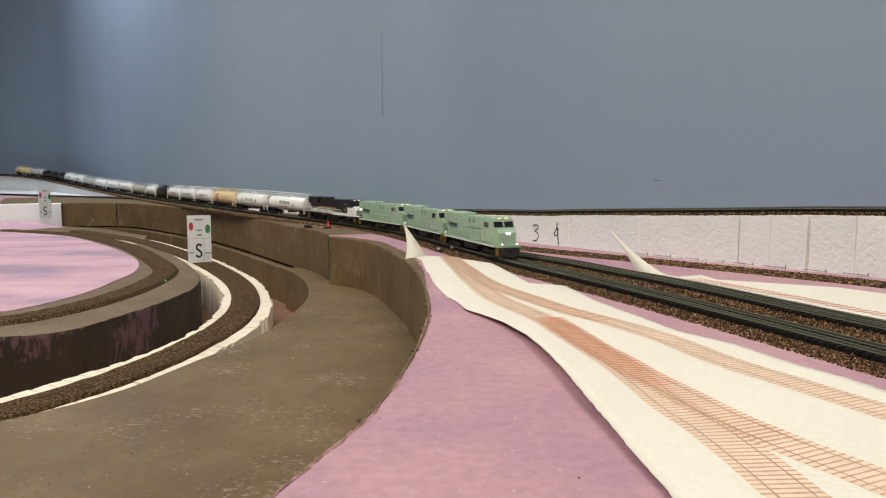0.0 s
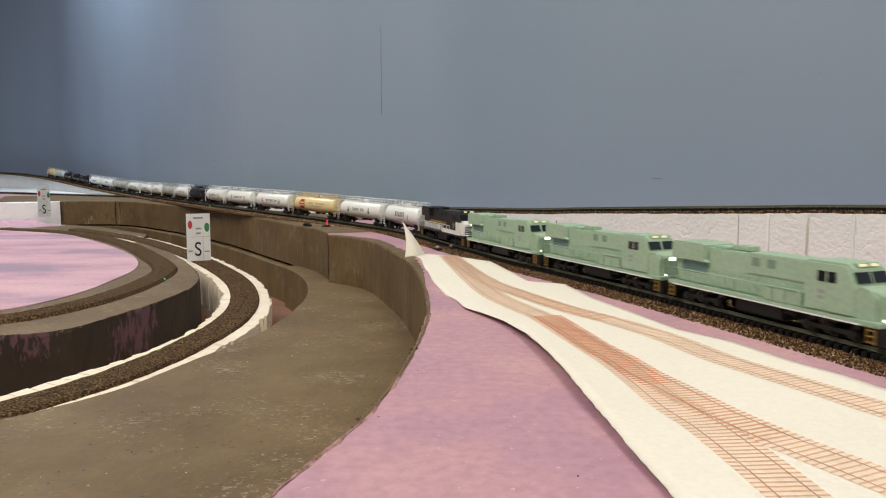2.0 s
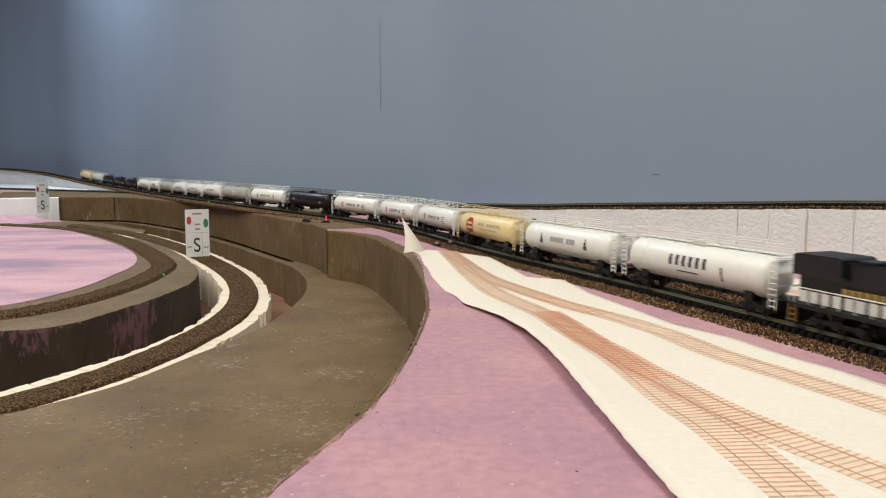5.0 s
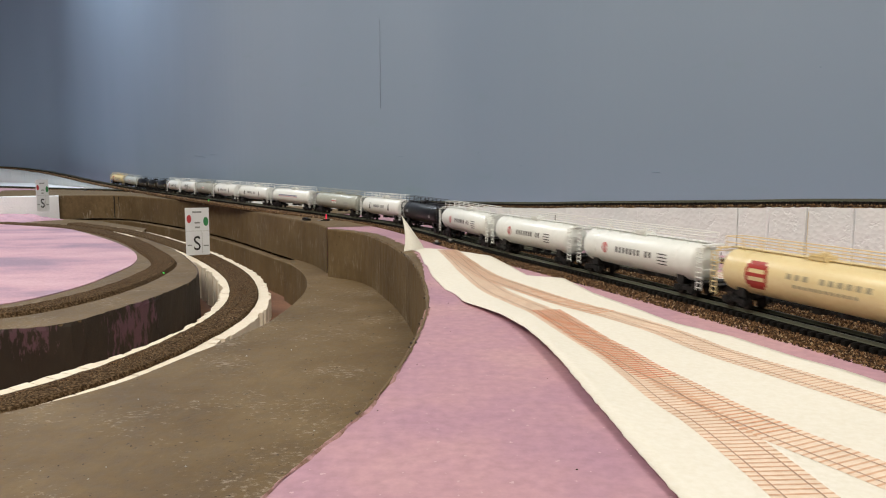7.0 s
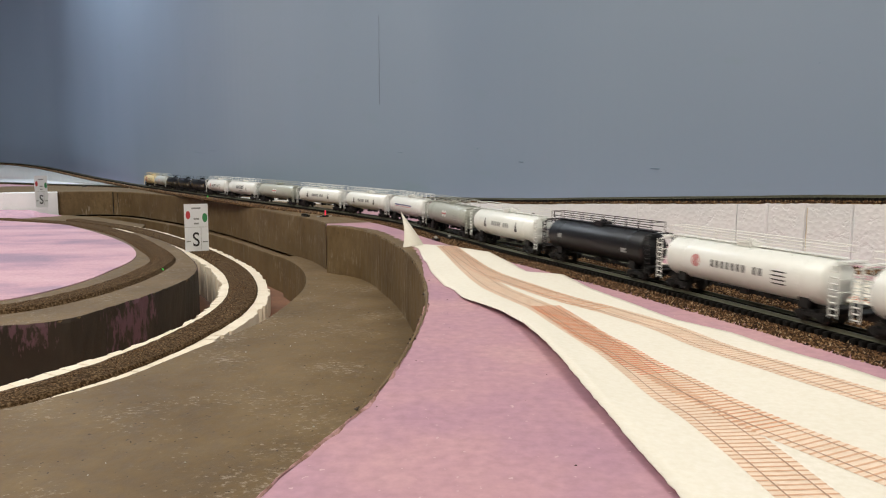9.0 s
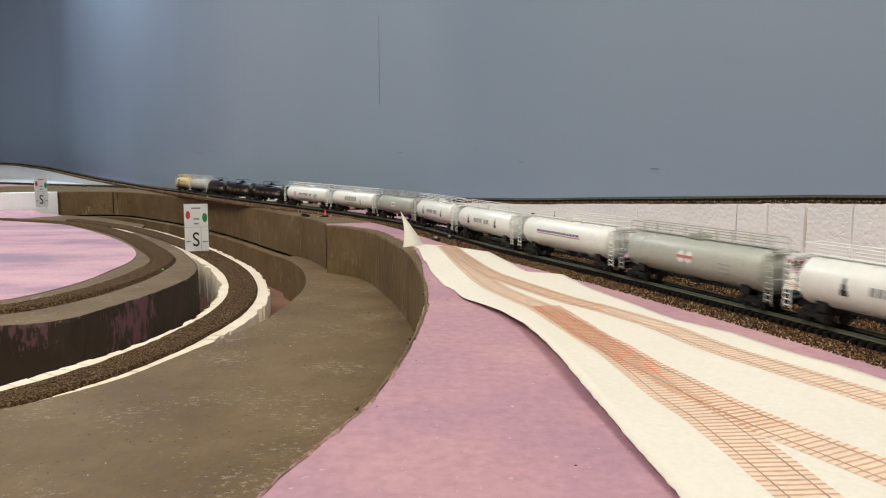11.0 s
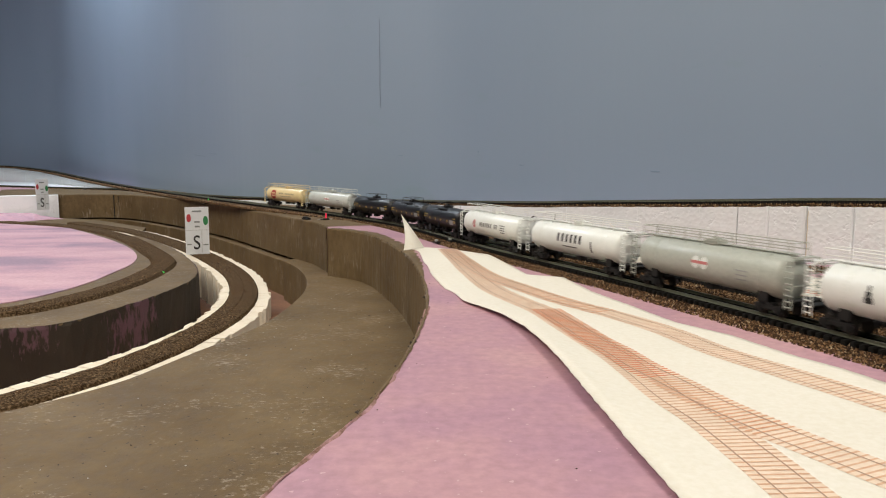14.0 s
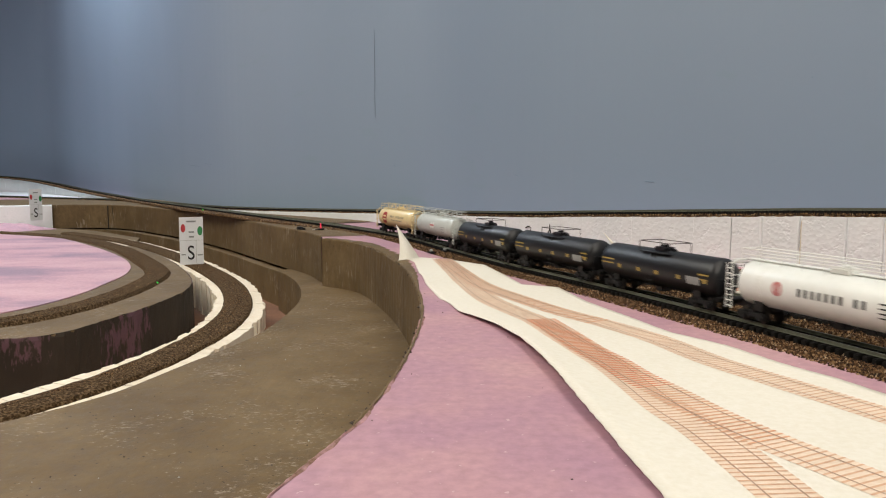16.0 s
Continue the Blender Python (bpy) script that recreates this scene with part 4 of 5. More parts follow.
TANK_MATS = {"white": M_WHITE, "yellow": M_YELLOW, "grey": M_GREYTANK, "black": M_BLACK, "greywhite": M_GREYWHITE}


def tank_car(style):
    label, colour = STYLES[style]
    m = TANK_MATS[colour]
    ob = tagged(new("tank_car"), label, "tank car", "tank cars of the train")
    r, zc, hl = 9.7, 16.6, 54.0
    part("tank", tube(bmesh.new(), -hl, hl, 0, zc, r, 40, 5.0), m, ob, smooth=True)
    for x in (-38, 38):
        part("tank_band", tube(bmesh.new(), x - 1.5, x + 1.5, 0, zc, r + 0.12, 40), m, ob)
    for sx in (-1, 1):
        part("draft_sill", blocks((min(sx * 36, sx * 61), max(sx * 36, sx * 61), -3, 3, 5.2, 8), (sx * 58.5 - 1, sx * 58.5 + 1, -8.5, 8.5, 6.2, 8), bevel=0.2), M_UNDER, ob)
        part("saddle", blocks((sx * 40 - 3, sx * 40 + 3, -7, 7, 5.4, 10), bevel=0.3), M_UNDER, ob)
    part("manway", blocks((-5, 5, -3.6, 3.6, 25.8, 28.4), (-1.5, 3, -1.5, 1.5, 28.4, 29.2), bevel=0.5), m, ob)
    walk_m = m
    part("walkway", blocks((-54, -5.4, -2.4, 2.4, 26.4, 26.8), (5.4, 54, -2.4, 2.4, 26.4, 26.8)), walk_m, ob)
    rl = bmesh.new()
    for sd in (-1, 1):
        for z in (28.8, 31.4):
            bar(rl, (-54, sd * 4.6, z), (54, sd * 4.6, z), 0.24)
        for i in range(10):
            upright(rl, -54 + i * 12, sd * 4.6, 25.2, 31.4, 0.22)
    for x in (-54, 54):
        bar(rl, (x, -4.6, 31.4), (x, 4.6, 31.4), 0.17)
    part("walkway_railing", rl, walk_m, ob, "thin railings along the top")
    for x in (-56.8, 56.8):
        lad = bmesh.new()
        for sd in (-1, 1):
            for dx in (-1.9, 1.9):
                upright(lad, x + dx, sd * 8.9, 4.5, 24.5, 0.3)
            for k in range(8):
                bar(lad, (x - 1.9, sd * 8.9, 5.6 + k * 2.4), (x + 1.9, sd * 8.9, 5.6 + k * 2.4), 0.3)
            bar(lad, (x, sd * 8.9, 24.5), (x * 0.95, sd * 4.6, 26.4), 0.25)
        bar(lad, (x, -8.9, 24.5), (x, 8.9, 24.5), 0.25)
        for z in (14, 19):
            bar(lad, (x, -8.9, z), (x, 8.9, z), 0.25)
        part("end_ladder", lad, m, ob, "end ladder with crossbars")
    for sx in (-1, 1):
        part("end_platform", blocks((sx * 57.25 - 3.25, sx * 57.25 + 3.25, -8.5, 8.5, 8, 8.6)), M_UNDER, ob)
        part("top_step", blocks((sx * 57 - 2, sx * 57 + 2, -6, 6, 25.6, 26.1)), m, ob)
    part("coupler", blocks((60, 62.2, -1, 1, 5, 7), bevel=0.3), M_UNDER, ob)
    part("coupler", blocks((-62.2, -60, -1, 1, 5, 7), bevel=0.3), M_UNDER, ob)
    part("underside_valve", blocks((-3, 3, -3, 3, 4.6, 7.4), (12, 17, -2, 2, 5, 7.4), bevel=0.4), M_UNDER, ob)
    for x in (-44, 44):
        bogie(ob, x, 11, 2, M_UNDER)
    for sd in (-1, 1):
        a, b = bmesh.new(), bmesh.new()
        # the front of the car is to the reader's right on the near side
        f = 1 if sd < 0 else -1
        if style == "united":
            for i in range(6):
                x = f * (-15 + i * 5.2)
                decal(a, x, x + f * 2.4, 15.5, 20.6, r, zc, sd)
            decal(a, f * 24, f * 25.4, 11.5, 18, r, zc, sd)
            decal(a, f * -9, f * 8, 12.6, 13.2, r, zc, sd)
        elif style == "delta":
            for x in (-27, 27):
                tri = bmesh.new()
                for w, z0 in ((1.9, 14), (1.2, 16.2), (0.5, 18.4)):
                    decal(tri, x - w, x + w, z0, z0 + 2.2, r, zc, sd)
                part("emblem", tri, M_LETTER, ob, "small black derrick emblem")
            for i in range(9):
                if i != 5:
                    decal(b, f * (-15 + i * 3.4), f * (-15 + i * 3.4 + 2.5), 15.8, 19, r, zc, sd)
        elif style == "pyro":
            for i in range(10):
                if i != 7:
                    x = f * (-15 + i * 3.5)
                    decal(b, x, x + f * 1.7, 15.4, 18.6, r, zc, sd)
            for k in range(4):
                decal(b, f * 24, f * 32, 13.2 + k * 1.7, 13.75 + k * 1.7, r, zc, sd)
            disc_decal(a, f * -26.5, 17, 3.0, r, zc, sd, inner=2.2)
            decal(a, f * -27.6, f * -25.4, 15, 19, r, zc, sd)
        elif style == "cal":
            for z0, z1, w in ((11.0, 12.4, 4.8), (12.4, 14.4, 6.4), (16.2, 17.8, 6.9), (19.6, 21.4, 6.4), (21.4, 22.8, 4.8)):
                decal(a, f * (-28 - w), f * (-28 + w), z0, z1, r, zc, sd)
            for x in (-34.9, -22.9):
                decal(a, f * x, f * (x + 1.8), 14.4, 19.6, r, zc, sd)
            for i in range(10):
                if i != 3:
                    decal(b, f * (-10 + i * 4.4), f * (-10 + i * 4.4 + 2.6), 17.8, 20.0, r, zc, sd)
            for i in range(12):
                decal(b, f * (-6 + i * 2.8), f * (-6 + i * 2.8 + 1.7), 14.6, 15.9, r, zc, sd)
        elif style in ("greycross", "greywhite"):
            decal(a, f * -6, f * 6, 17.0, 18.4, r, zc, sd, 0.16)
            for cx in (-3.1, 3.1):
                wl_ = bmesh.new()
                disc_decal(wl_, f * cx, 17.6, 2.9, r, zc, sd)
                part("emblem_oval", wl_, M_WHITE, ob, "white oval of the emblem")
            for k in range(3):
                decal(b, f * 25, f * 33, 13 + k * 2, 13.6 + k * 2, r, zc, sd)
        elif style == "plainwhite":
            decal(a, f * -30, f * 24, 16.6, 17.1, r, zc, sd)
            for i in range(14):
                decal(b, f * (-30 + i * 3.8), f * (-30 + i * 3.8 + 2.9), 17.7, 19.0, r, zc, sd)
        elif style == "black":
            decal(b, f * -38, f * -33, 16, 18.6, r, zc, sd)
            decal(b, f * 33, f * 38, 14, 16.4, r, zc, sd)
        am = {"united": M_LETTER, "delta": M_LETTER, "cal": M_RED}.get(style, M_PINKMARK)
        for nm, bm_, mm, lb in (("emblem", a, am, "painted emblem"), ("lettering", b, M_LETTER if style == "pyro" else M_BLUELETTER if style == "plainwhite" else M_TANLETTER if style == "cal" else M_GREYLETTER, "unreadable lettering")):
            if len(bm_.faces):
                part(nm, bm_, mm, ob, lb)
            else:
                bm_.free()
    return ob


def short_tank_car():
    ob = tagged(new("tank_car"), "short black model tank car with yellow end stripes and centre platform", "tank car", "tank cars of the train")
    r, zc, hl = 9.6, 15.2, 50.5
    part("tank", tube(bmesh.new(), -hl, hl, 0, zc, r, 40, 4.5), M_BLACK, ob, smooth=True)
    for sx in (-1, 1):
        part("draft_sill", blocks((min(sx * 30, sx * 54), max(sx * 30, sx * 54), -3, 3, 5.2, 7.6), (sx * 52 - 1, sx * 52 + 1, -8.5, 8.5, 6, 7.6), bevel=0.2), M_UNDER, ob)
        part("saddle", blocks((sx * 35 - 3, sx * 35 + 3, -7, 7, 5.2, 9), bevel=0.3), M_UNDER, ob)
    part("manway", blocks((-5, 5, -3.4, 3.4, 24.2, 26.4), (-2, 2, -1.6, 1.6, 26.4, 27.6), (6.5, 9.5, -1.5, 1.5, 24.2, 25.8), bevel=0.5), M_BLACK, ob)
    part("platform", blocks((-13, 13, -7.2, -4.2, 23.4, 23.8), (-13, 13, 4.2, 7.2, 23.4, 23.8)), M_BLACK, ob)
    rl = bmesh.new()
    for sd in (-1, 1):
        bar(rl, (-13, sd * 7, 29), (13, sd * 7, 29), 0.2)
        for x in (-13, 13):
            upright(rl, x, sd * 7, 23.6, 29, 0.2)
    for x in (-13, 13):
        bar(rl, (x, -7, 29), (x, 7, 29), 0.2)
    part("platform_railing", rl, M_BLACK, ob, "thin railings round the platform")
    for sd in (-1, 1):
        lad = bmesh.new()
        for x in (-2, 2):
            bar(lad, (x, sd * 10.2, 6), (x, sd * 7.0, 23.6), 0.25)
        for k in range(7):
            y_, z_ = 10.2 - 3.2 * (k + 0.5) / 7.3, 6 + 17.6 * (k + 0.5) / 7.3
            bar(lad, (-2, sd * y_, z_), (2, sd * y_, z_), 0.22)
        part("ladder", lad, M_BLACK, ob)
    for x in (-52, 52):
        er = bmesh.new()
        for sd in (-1, 1):
            upright(er, x, sd * 8, 6, 16, 0.25)
        bar(er, (x, -8, 16), (x, 8, 16), 0.25)
        part("end_rail", er, M_BLACK, ob)
    g = bmesh.new()
    for sd in (-1, 1):
        for x in (-30, -12, 4, 22, 42):
            decal(g, x, x + 3.4, 13, 15, r, zc, sd)
        for x0, x1 in ((-46, -34), (39, 46)):
            decal(g, x0, x1, 16.6, 17.3, r, zc, sd)
            decal(g, x0, x1, 14.4, 15.1, r, zc, sd)
        f = 1 if sd < 0 else -1
        w = bmesh.new()
        decal(w, f * 30, f * 40, 11.6, 15.4, r, zc, sd, 0.2)
        part("placard", w, M_GREYLETTER, ob, "pale grey placard")
    part("stripes", g, M_GOLD, ob, "dull yellow stripes")
    part("coupler", blocks((52.5, 54.6, -1, 1, 5, 7), bevel=0.3), M_UNDER, ob)
    part("coupler", blocks((-54.6, -52.5, -1, 1, 5, 7), bevel=0.3), M_UNDER, ob)
    part("underside_valve", blocks((-3, 3, -3, 3, 3.4, 6.4), bevel=0.4), M_UNDER, ob)
    for x in (-38, 38):
        bogie(ob, x, 11, 2, M_UNDER)
    return ob


ORDER = ["green"] * 3 + ["ns", "united", "delta", "cal", "pyro", "pyro", "pyro", "black", "delta", "greycross", "plainwhite", "delta", "delta", "greycross", "united", "pyro",
                         "short", "short", "short", "greywhite", "cal"]


def build_train():
    made, cars, back = {}, [], 0.0
    for kind in ORDER:
        built, length, pivot = (139.4, LOCO, 37.5) if kind in ("green", "ns") else (109.6, SHORT, 36) if kind == "short" else (124.8, TANK, 42)
        if kind in made:
            ob = copy_thing(made[kind], Matrix())
        else:
            ob = made[kind] = locomotive(kind) if kind in ("green", "ns") else short_tank_car() if kind == "short" else tank_car(kind)
        ob.scale = (length / built, 1, 1.06 if kind in ("green", "ns") else 1.03)
        cars.append((ob, back + length / 2, pivot))
        back += length
    return cars


CARS = build_train()
# seconds and how far the train's head has come along the main line
HEAD = [(0, -17), (1, 139), (2, 299), (3, 452), (4, 607), (8, 1227), (12.5, 1955), (14.5, 2280), (16, 2514)]
LINE = curve(MAIN, 6)[::-1]
LINE_S = np.concatenate([[0], np.cumsum(np.linalg.norm(np.diff(LINE, axis=0), axis=1))])
ZERO = LINE_S[np.argmin(np.linalg.norm(LINE[:, :2] - np.array((58.5, 543)), axis=1))]


def on_line(s):
    return Vector([np.interp(s, LINE_S, LINE[:, k]) / 1000 for k in range(3)])


def car_pose(s, pivot):
    a, b = on_line(s + pivot), on_line(s - pivot)
    d = a - b
    yaw = math.atan2(d.y, d.x)
    pitch = -math.asin(d.z / d.length)
    return Matrix.Translation((a + b) / 2) @ Matrix.Rotation(yaw, 4, "Z") @ Matrix.Rotation(pitch, 4, "Y")

# ---- small things on the layout ----
M_SIGNRED = plain("sign_red", (0.6, 0.06, 0.07), 0.6)
M_SIGNGREEN = plain("sign_green", (0.05, 0.28, 0.1), 0.6)
M_LEDRED = glow("red_led", (0.9, 0.03, 0.08), 0.6)
M_LEDGREEN = glow("green_led", (0.06, 0.6, 0.08), 0.35)
M_WIRE = plain("grey_plastic", (0.5, 0.5, 0.47), 0.5)
M_CRUMB = plain("dark_crumb", (0.07, 0.05, 0.04), 0.9)
M_STAIN = plain("glue_stain", (0.75, 0.66, 0.48), 0.6)


def card_sign(x, y, z, turn, wide=31.0, tall=65.0, lean=0):
    ob = tagged(new("sign"), "white card sign with red and green dots and a letter", "sign", "card signs")
    part("card", blocks((-wide / 2, wide / 2, 0, 0.7, 0, tall)), M_CARD, ob)

    def oval(cx, cz, rx, rz, m, nm, lb):
        bm = bmesh.new()
        vs = bmesh.ops.create_cone(bm, cap_ends=True, segments=28, radius1=1, radius2=1, depth=1)["verts"]
        bmesh.ops.transform(bm, matrix=Matrix.Translation((cx / 1000, -0.0001, cz / 1000)) @ Matrix.Diagonal((rx / 1000, 0.0002, rz / 1000, 1)) @ Matrix.Rotation(radians(90), 4, "X"), verts=vs)
        part(nm, bm, m, ob, lb)
    oval(-10.6, 50, 2.9, 5.6, M_SIGNRED, "red_dot", "red oval")
    oval(11.2, 46, 3.3, 6.2, M_SIGNGREEN, "green_dot", "green oval")
    part("fold_line", blocks((-wide / 2, wide / 2, -0.15, 0, 33, 33.4), (5.6, 6, -0.15, 0, 2, 33), bevel=0), M_WIRE, ob, "faint fold line")
    for nm, x0, x1, z0, z1 in (("text_bar", -6, 6, 58, 60.2), ("text_bar", -3.4, 3.6, 43.5, 45.6), ("text_bar", -3, 3.2, 37, 39.2), ("text_bar", -13.5, -8, 13, 14.6), ("text_bar", 7.5, 14, 12, 13.6)):
        part(nm, blocks((x0, x1, -0.2, 0, z0, z1)), M_GREYLETTER, ob, "small unreadable text")
    cu = bpy.data.curves.new("letter", "FONT")
    cu.body, cu.size, cu.extrude, cu.align_x, cu.offset = "S", 0.0275, 0.0001, "CENTER", 0.0001
    t = new("letter", cu)
    me = bpy.data.meshes.new_from_object(t.evaluated_get(bpy.context.evaluated_depsgraph_get()))
    bpy.data.objects.remove(t)
    me.materials.clear()
    me.materials.append(M_LETTER)
    t = new("letter", me)
    t.parent = ob
    t["label"] = "black capital letter S"
    t.matrix_basis = pose(-0.001, -0.0002, 0.007, 90, 0, 0) @ Matrix.Diagonal((0.78, 1, 1, 1))
    ob.matrix_basis = pose(x / 1000, y / 1000, z / 1000, lean, 0, turn)
    return ob


card_sign(-334, 1003, -54, 24, lean=2)
card_sign(-857, 1584, -30, 66, wide=30, tall=67)
mound = curve([(-1600, 1375, -51), (-1200, 1488, -51), (-960, 1566, -53), (-890, 1600, -56), (-850, 1618, -66), (-820, 1630, -72)], 12)
structure(part("ground_mound", sweep(mound, [(0, 16), (16, 18), (30, 13), (48, 6), (70, 3), (95, -0.6)], 1.8, 31, False), M_PINK_WASH), "rough pink and brown slope at the wall foot", "foam slope")


def led_signal(x, y, z, m, label, tall=6.0):
    ob = tagged(new("signal_light"), label, "signal light", "small signal lights")
    part("base", blocks((-4, 4, -2.2, 2.2, 0, 2.2), (-7, -4.5, -1, 1, 0, 1.2), bevel=0.3), M_UNDER, ob)
    bm = bmesh.new()
    upright(bm, 0, 0, 2.2, tall, 0.85, 12)
    vs = bmesh.ops.create_uvsphere(bm, u_segments=12, v_segments=8, radius=0.00085)["verts"]
    bmesh.ops.translate(bm, vec=(0, 0, tall / 1000), verts=vs)
    part("lamp", bm, m, ob, "small coloured lamp")
    w = bmesh.new()
    bar(w, (-10, 2, 0.6), (9, 3.4, 0.8), 0.5)
    part("lead", w, M_WIRE, ob, "pale wire lead")
    ob.matrix_basis = pose(x / 1000, y / 1000, z / 1000, 0, 0, 25)
    return ob


led_signal(-142, 905, 0.5, M_LEDRED, "small red signal lamp on a black base beside the line", 7.5)
led_signal(-404, 1278, 0.5, M_LEDGREEN, "small green signal lamp on a black base beside the line", 8)
led_signal(-941, 1948, 0, M_WIRE, "small unlit signal lamp beside the far line", 10)


def bead(x, y, z, r, m, label):
    bm = bmesh.new()
    bmesh.ops.create_icosphere(bm, subdivisions=2, radius=r / 1000)
    bmesh.ops.scale(bm, vec=(1.15, 1, 0.85), verts=bm.verts)
    ob = tagged(part("led_bead", bm, m, smooth=True), label, "pin", "small pins")
    ob.matrix_basis = pose(x / 1000, y / 1000, (z + r * 0.8) / 1000)
    return ob


# green LED dots, built as glowing beads
bead(-306, 800, -50.6, 1.7, M_LEDGREEN, "small bright green LED dot on the island rim")
bead(62, 617, 1.0, 1.9, M_LEDGREEN, "small green LED dot beside the main line")
for x, y in ((-4, 637), (8, 648)):
    b_ = tagged(new("switch_stand"), "tiny grey switch stand with black base at the turnout", "switch stand", "switch stands")
    part("base", blocks((-4, 4, -2, 2, 0, 1.6), bevel=0.3), M_UNDER, b_)
    part("lever", blocks((-1.6, 1.4, -1.2, 1.2, 1.6, 3.4), bevel=0.5), M_WIRE, b_, "pale grey lever")
    b_.matrix_basis = pose(x / 1000, y / 1000, 0.0008, 0, 0, -60)
clip = tagged(new("connector"), "thin black connector hooked over the brown wall rim", "connector")
part("body", blocks((-9, 9, -2.5, 2.5, 0, 2.4), (-5, 4, -3.2, 2, 2.4, 3.4), bevel=0.4), M_UNDER, clip)
part("tab", blocks((-6, 7, -3.4, -2.4, -4, 1)), M_UNDER, clip)
clip.matrix_basis = pose(-0.168, 0.914, 0.0006, 0, 0, -58)

# marks on the white ramp: two pen strokes figures and a glue run
W_DIR, W_OUT = Vector((0.665, -0.747, 0)), Vector((-0.747, -0.665, 0))


def pen(points, origin, name, label, thick=0.55):
    bm = bmesh.new()
    o = Vector(origin)
    pts = curve([(p[0], p[1], 0) for p in points], 0.8)
    for a, b in zip(pts[:-1], pts[1:]):
        bar(bm, o + W_DIR * a[0] + Vector((0, 0, a[1])), o + W_DIR * b[0] + Vector((0, 0, b[1])), thick)
    return tagged(part(name, bm, M_LETTER), label, "pen mark")


def ramp_face(x_px, out=0.25):
    """Point of the ramp's face, a distance along it from the first mark."""
    up = curve(UPPER, 3.0)
    n, _ = sides(up)
    face = up[:, :2] + n * 15.5 * (1 if n[0, 0] * -0.747 + n[0, 1] * -0.665 > 0 else -1)
    ang = face[:, 0] / face[:, 1]
    i = int(np.argmin(np.abs(ang - x_px) + (face[:, 1] < 0) * 9))
    return Vector((face[i, 0], face[i, 1], 0)) + W_OUT * out


def ramp_ang(px):
    return (px - 784) / FOCAL


pen([(-4, 17), (-1, 18.5), (3, 17.5), (2.5, 15), (-1, 12.5), (2.6, 10.5), (3.5, 7), (1, 3.5), (-3.6, 3)], ramp_face(ramp_ang(949)), "pen_figure", "black handwritten figure 3 on the white foam")
pen([(0.5, 20), (0, 15), (-2.8, 9.5), (-1.6, 7.4), (1.4, 9.6), (1, 15.5), (1.6, 6), (2.6, -1)], ramp_face(ramp_ang(984)) + Vector((0, 0, 2)), "pen_figure", "black handwritten figure 4 on the white foam")
g_ = bmesh.new()
o_ = ramp_face(ramp_ang(1437))
for k in range(5):
    bar(g_, o_ + Vector((0.3 * (k % 2), 0, 4 + k * 6.5)), o_ + Vector((0.3 * ((k + 1) % 2), 0, 10.5 + k * 6.5)), 0.3)
tagged(part("glue_run", g_, M_STAIN), "yellowed glue run down the white foam", "glue stain")
# dark pencil ticks along the foot of the ramp
for px in (1148, 1192, 1237, 1286, 1334, 1393, 1470, 1546):
    o_ = ramp_face(ramp_ang(px))
    k_ = bmesh.new()
    bar(k_, o_ + Vector((0, 0, 0.3)), o_ + Vector((0, 0, 2.6)), 0.25)
    bar(k_, o_ + W_DIR * -16 + Vector((0, 0, 1.2)), o_ + Vector((0, 0, 1.0)), 0.14)
    tagged(part("pencil_mark", k_, M_LETTER), "dark pencil tick at the foot of the white foam", "pencil mark", "pencil ticks")

# scratch on the backdrop
bi = int(np.argmin(np.abs(BACK[:, 0] / np.maximum(BACK[:, 1], 1) - ramp_ang(672)) + (BACK[:, 1] < 300) * 9))
sp = Vector((BACK[bi, 0], BACK[bi, 1], 0)) + Vector((-0.8, -0.6, 0))
M_SCRATCH = plain("scratch_grey", (0.12, 0.14, 0.17), 0.6)
sc_ = bmesh.new()
for k in range(8):
    bar(sc_, sp + Vector((0.4 * math.sin(k * 2.1), 0, 158 + k * 17)), sp + Vector((0.4 * math.sin(k * 2.1 + 2.1), 0, 175 + k * 17)), 0.2 + 0.06 * (k < 4))
tagged(part("scratch", sc_, M_SCRATCH), "thin dark vertical scratch on the backdrop", "scratch")


def crumbs(count, region, z, size, seed, m):
    rng = np.random.RandomState(seed)
    V, F = [], []
    faces = [(0, 2, 4), (2, 1, 4), (1, 3, 4), (3, 0, 4), (2, 0, 5), (1, 2, 5), (3, 1, 5), (0, 3, 5)]
    base = np.array([(1, 0, 0), (-1, 0, 0), (0, 1, 0), (0, -1, 0), (0, 0, 0.8), (0, 0, -0.8)], float)
    for i in range(count):
        y = rng.uniform(region[2], region[3])
        lo, hi = region[0](y), region[1](y)
        c = np.array([rng.uniform(lo, hi), y, z])
        v = (base * rng.uniform(0.4, 1.3, (6, 1)) * size * rng.uniform(0.3, 1.2) + c) / 1000
        o = len(V)
        V += v.tolist()
        F += [tuple(o + k for k in f) for f in faces]
    return (V, [], F)


edge_x = lambda y: float(np.interp(y, [p[1] for p in PINK_EDGE[::-1]], [p[0] for p in PINK_EDGE[::-1]]))
hole_x = lambda y: float(np.interp(y, [p[1] for p in HOLE_EDGE[::-1]], [p[0] for p in HOLE_EDGE[::-1]]))
paper_l = lambda y: float(np.interp(y, L_EDGE[:, 0], L_EDGE[:, 1]))
tagged(part("crumbs", crumbs(90, (lambda y: hole_x(y) + 3, lambda y: edge_x(y) - 3, 200, 760), -50.9, 0.55, 41, M_CRUMB), M_CRUMB), "dark foam crumbs scattered on the brown terrace", "crumbs", kind="stuff")
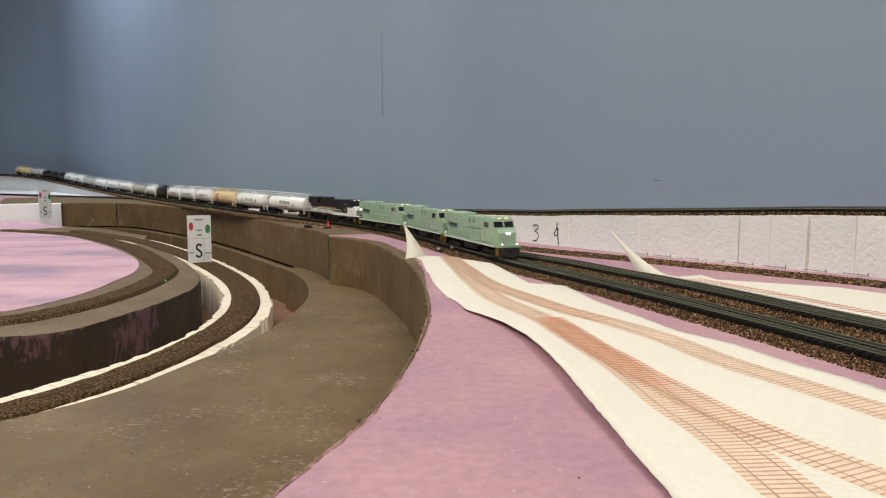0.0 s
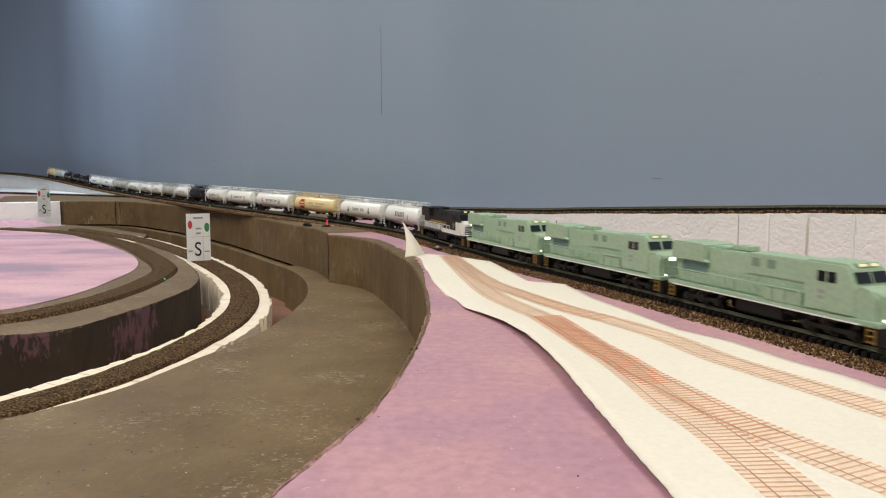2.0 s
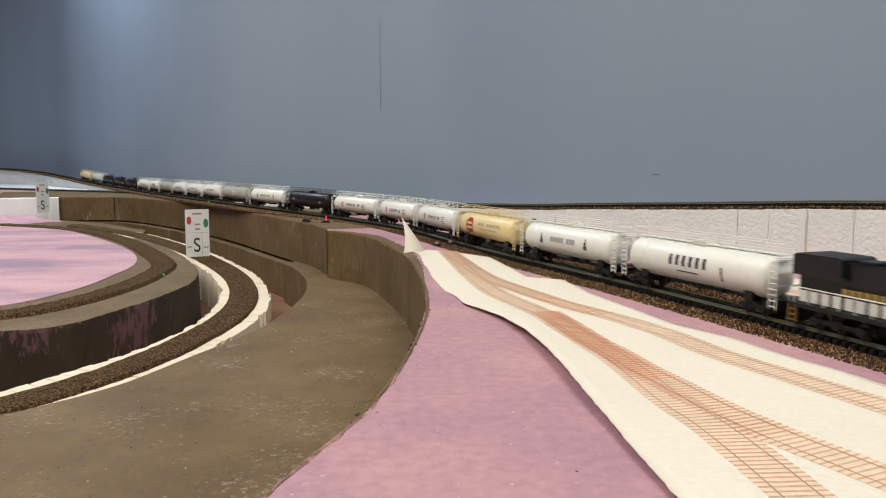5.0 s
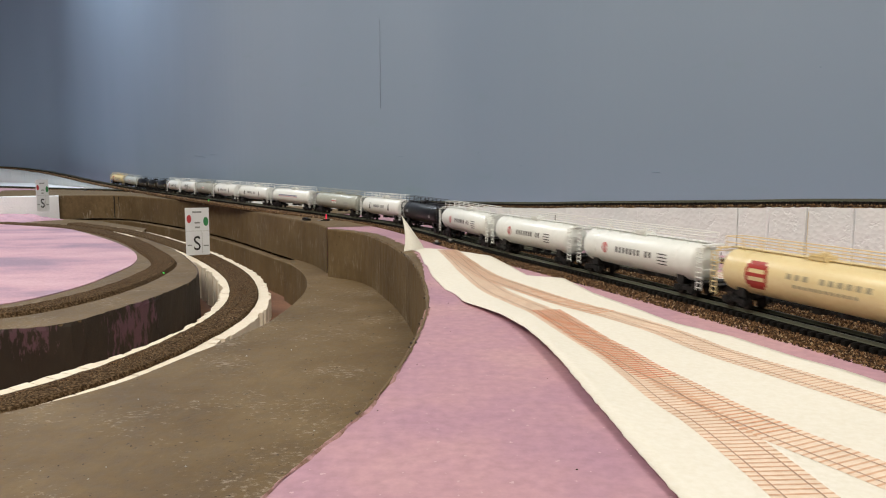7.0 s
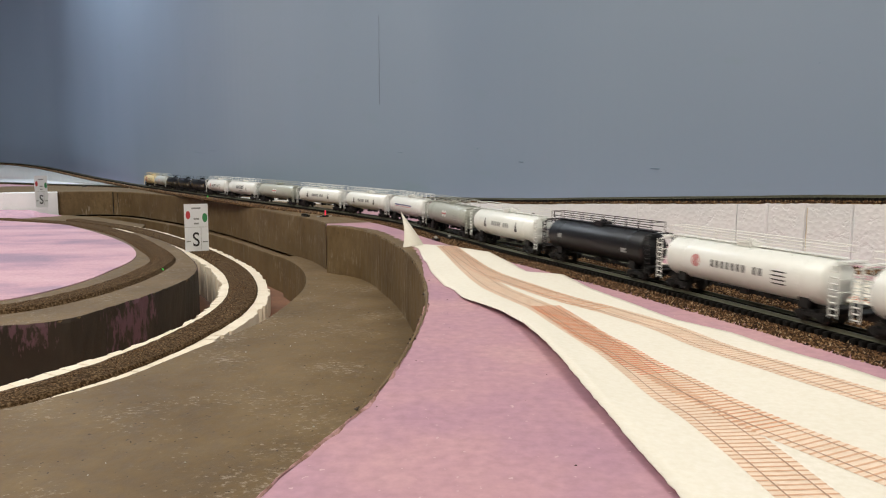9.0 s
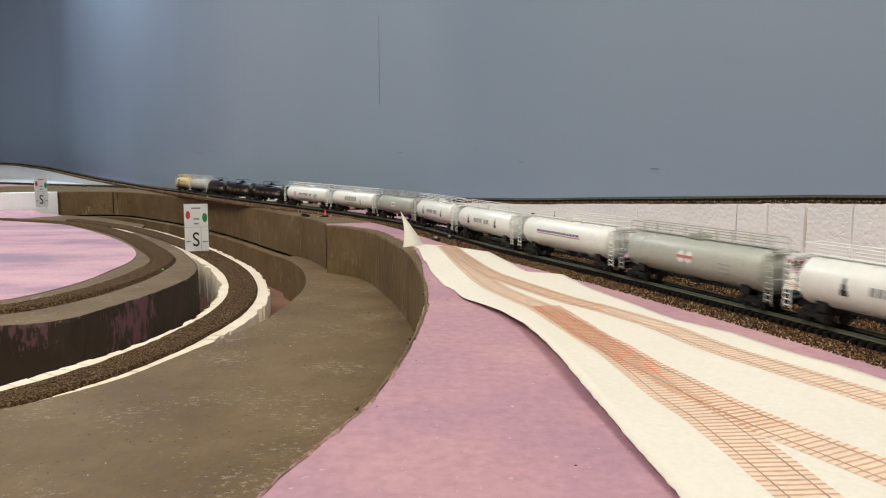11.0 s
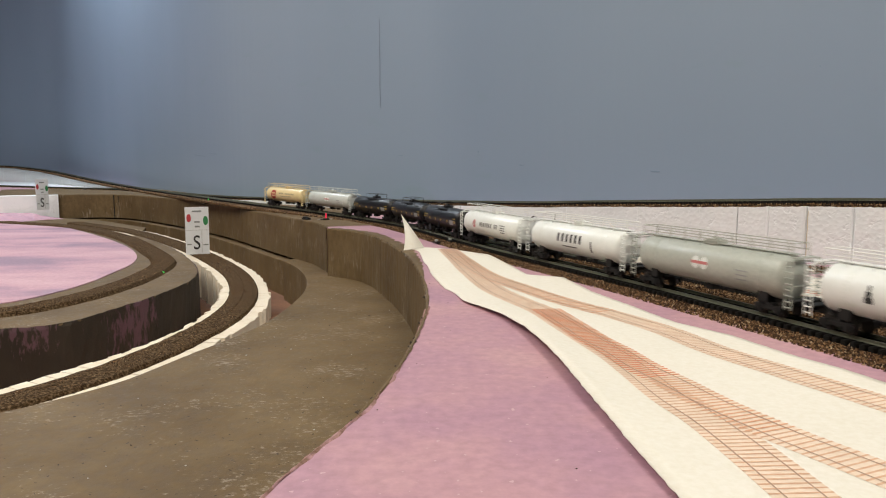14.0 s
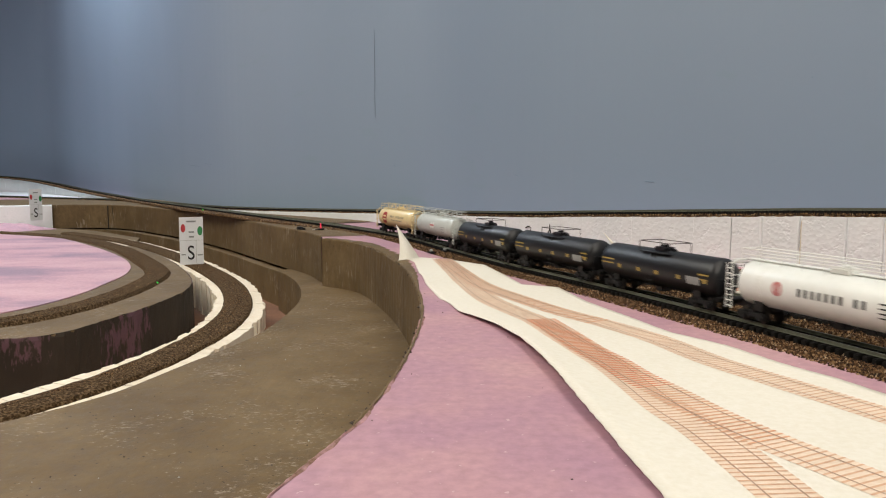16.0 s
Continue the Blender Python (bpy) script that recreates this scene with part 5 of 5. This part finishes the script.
tagged(part("crumbs", crumbs(14, (lambda y: edge_x(y) + 2, lambda y: paper_l(y) - 3, 160, 560), 0.1, 0.35, 42, M_CRUMB), M_CRUMB), "dark crumbs scattered on the pink foam", "crumbs", kind="stuff")
tagged(part("crumbs", crumbs(80, (lambda y: edge_x(y) - 1.2, lambda y: edge_x(y) + 1.2, 190, 700), 0.0, 0.75, 43, M_CRUMB), M_CRUMB), "crumbled brown foam bits along the rim", "crumbs", kind="stuff")
tagged(part("crumbs", crumbs(60, (lambda y: hole_x(y) + 3, lambda y: edge_x(y) - 3, 200, 760), -50.9, 0.5, 44, M_WIRE), M_WIRE), "white flecks scattered on the brown terrace", "crumbs", kind="stuff")

# joint in the far wall: a dark crack beside a paler filler strip
wi = int(np.argmin(np.abs(wall_path[:, 0] / wall_path[:, 1] - ramp_ang(208))))
wn = sides(wall_path)[0][wi]
wp = Vector((wall_path[wi, 0] + wn[0] * 1.6, wall_path[wi, 1] + wn[1] * 1.6, 0))
wd = Vector((-wn[1], wn[0], 0))
jb = bmesh.new()
bar(jb, wp + Vector((0, 0, -51)), wp + Vector((0, 0, -1)), 1.2)
bar(jb, wp + wd * 17 + Vector((0, 0, -50)), wp + wd * 12 + Vector((0, 0, -2)), 1.0)
structure(part("wall_far_joint", jb, M_UNDER), "dark open joint in the brown foam wall", "wall joint")

# faint smears on the backdrop
M_SMEAR = plain("backdrop_smear", (0.24, 0.34, 0.45), 0.5)


def smear(px, z, along, r):
    i = int(np.argmin(np.abs(BACK[:, 0] / np.maximum(BACK[:, 1], 1) - ramp_ang(px)) + (BACK[:, 1] < 300) * 9))
    d = Vector((*(BACK[i + 1, :2] - BACK[i - 1, :2]), 0)).normalized()
    o = Vector((BACK[i, 0], BACK[i, 1], z)) + Vector((d.y, -d.x, 0)) * -0.25
    bm = bmesh.new()
    bar(bm, o - d * along + Vector((0, 0, -along * 0.05)), o + d * along + Vector((0, 0, along * 0.06)), r)
    tagged(part("smear", bm, M_SMEAR), "faint dark smear on the painted backdrop", "smear", "backdrop smears")


for px, z, along, r in ((360, 87, 40, 0.35), (385, 90, 22, 0.32), (845, 85, 0.8, 0.5), (930, 68, 4, 0.35), (1160, 62, 5, 0.35), (720, 82, 6, 0.35), (1420, 150, 0.6, 0.4)):
    smear(px, z, along, r)

# ---- single ties, last ----
def lay_ties():
    me = tie_mesh("tie", M_TIE)
    for root, singles in TIES_TO_DO:
        for c, a in singles:
            t = new("tie", me)
            t.parent = root
            t.matrix_basis = Matrix.Translation((c[0] / 1000, c[1] / 1000, (c[2] - 1.5) / 1000)) @ Matrix.Rotation(a, 4, "Z")


lay_ties()


def motions():
    times = [i * 0.5 for i in range(33)]
    for ob, back, pivot in CARS:
        rows = []
        for t in times:
            head = np.interp(t, [h[0] for h in HEAD], [h[1] for h in HEAD])
            rows.append((t, car_pose(ZERO + head - back, pivot)))
        walk(ob, rows)


motions()
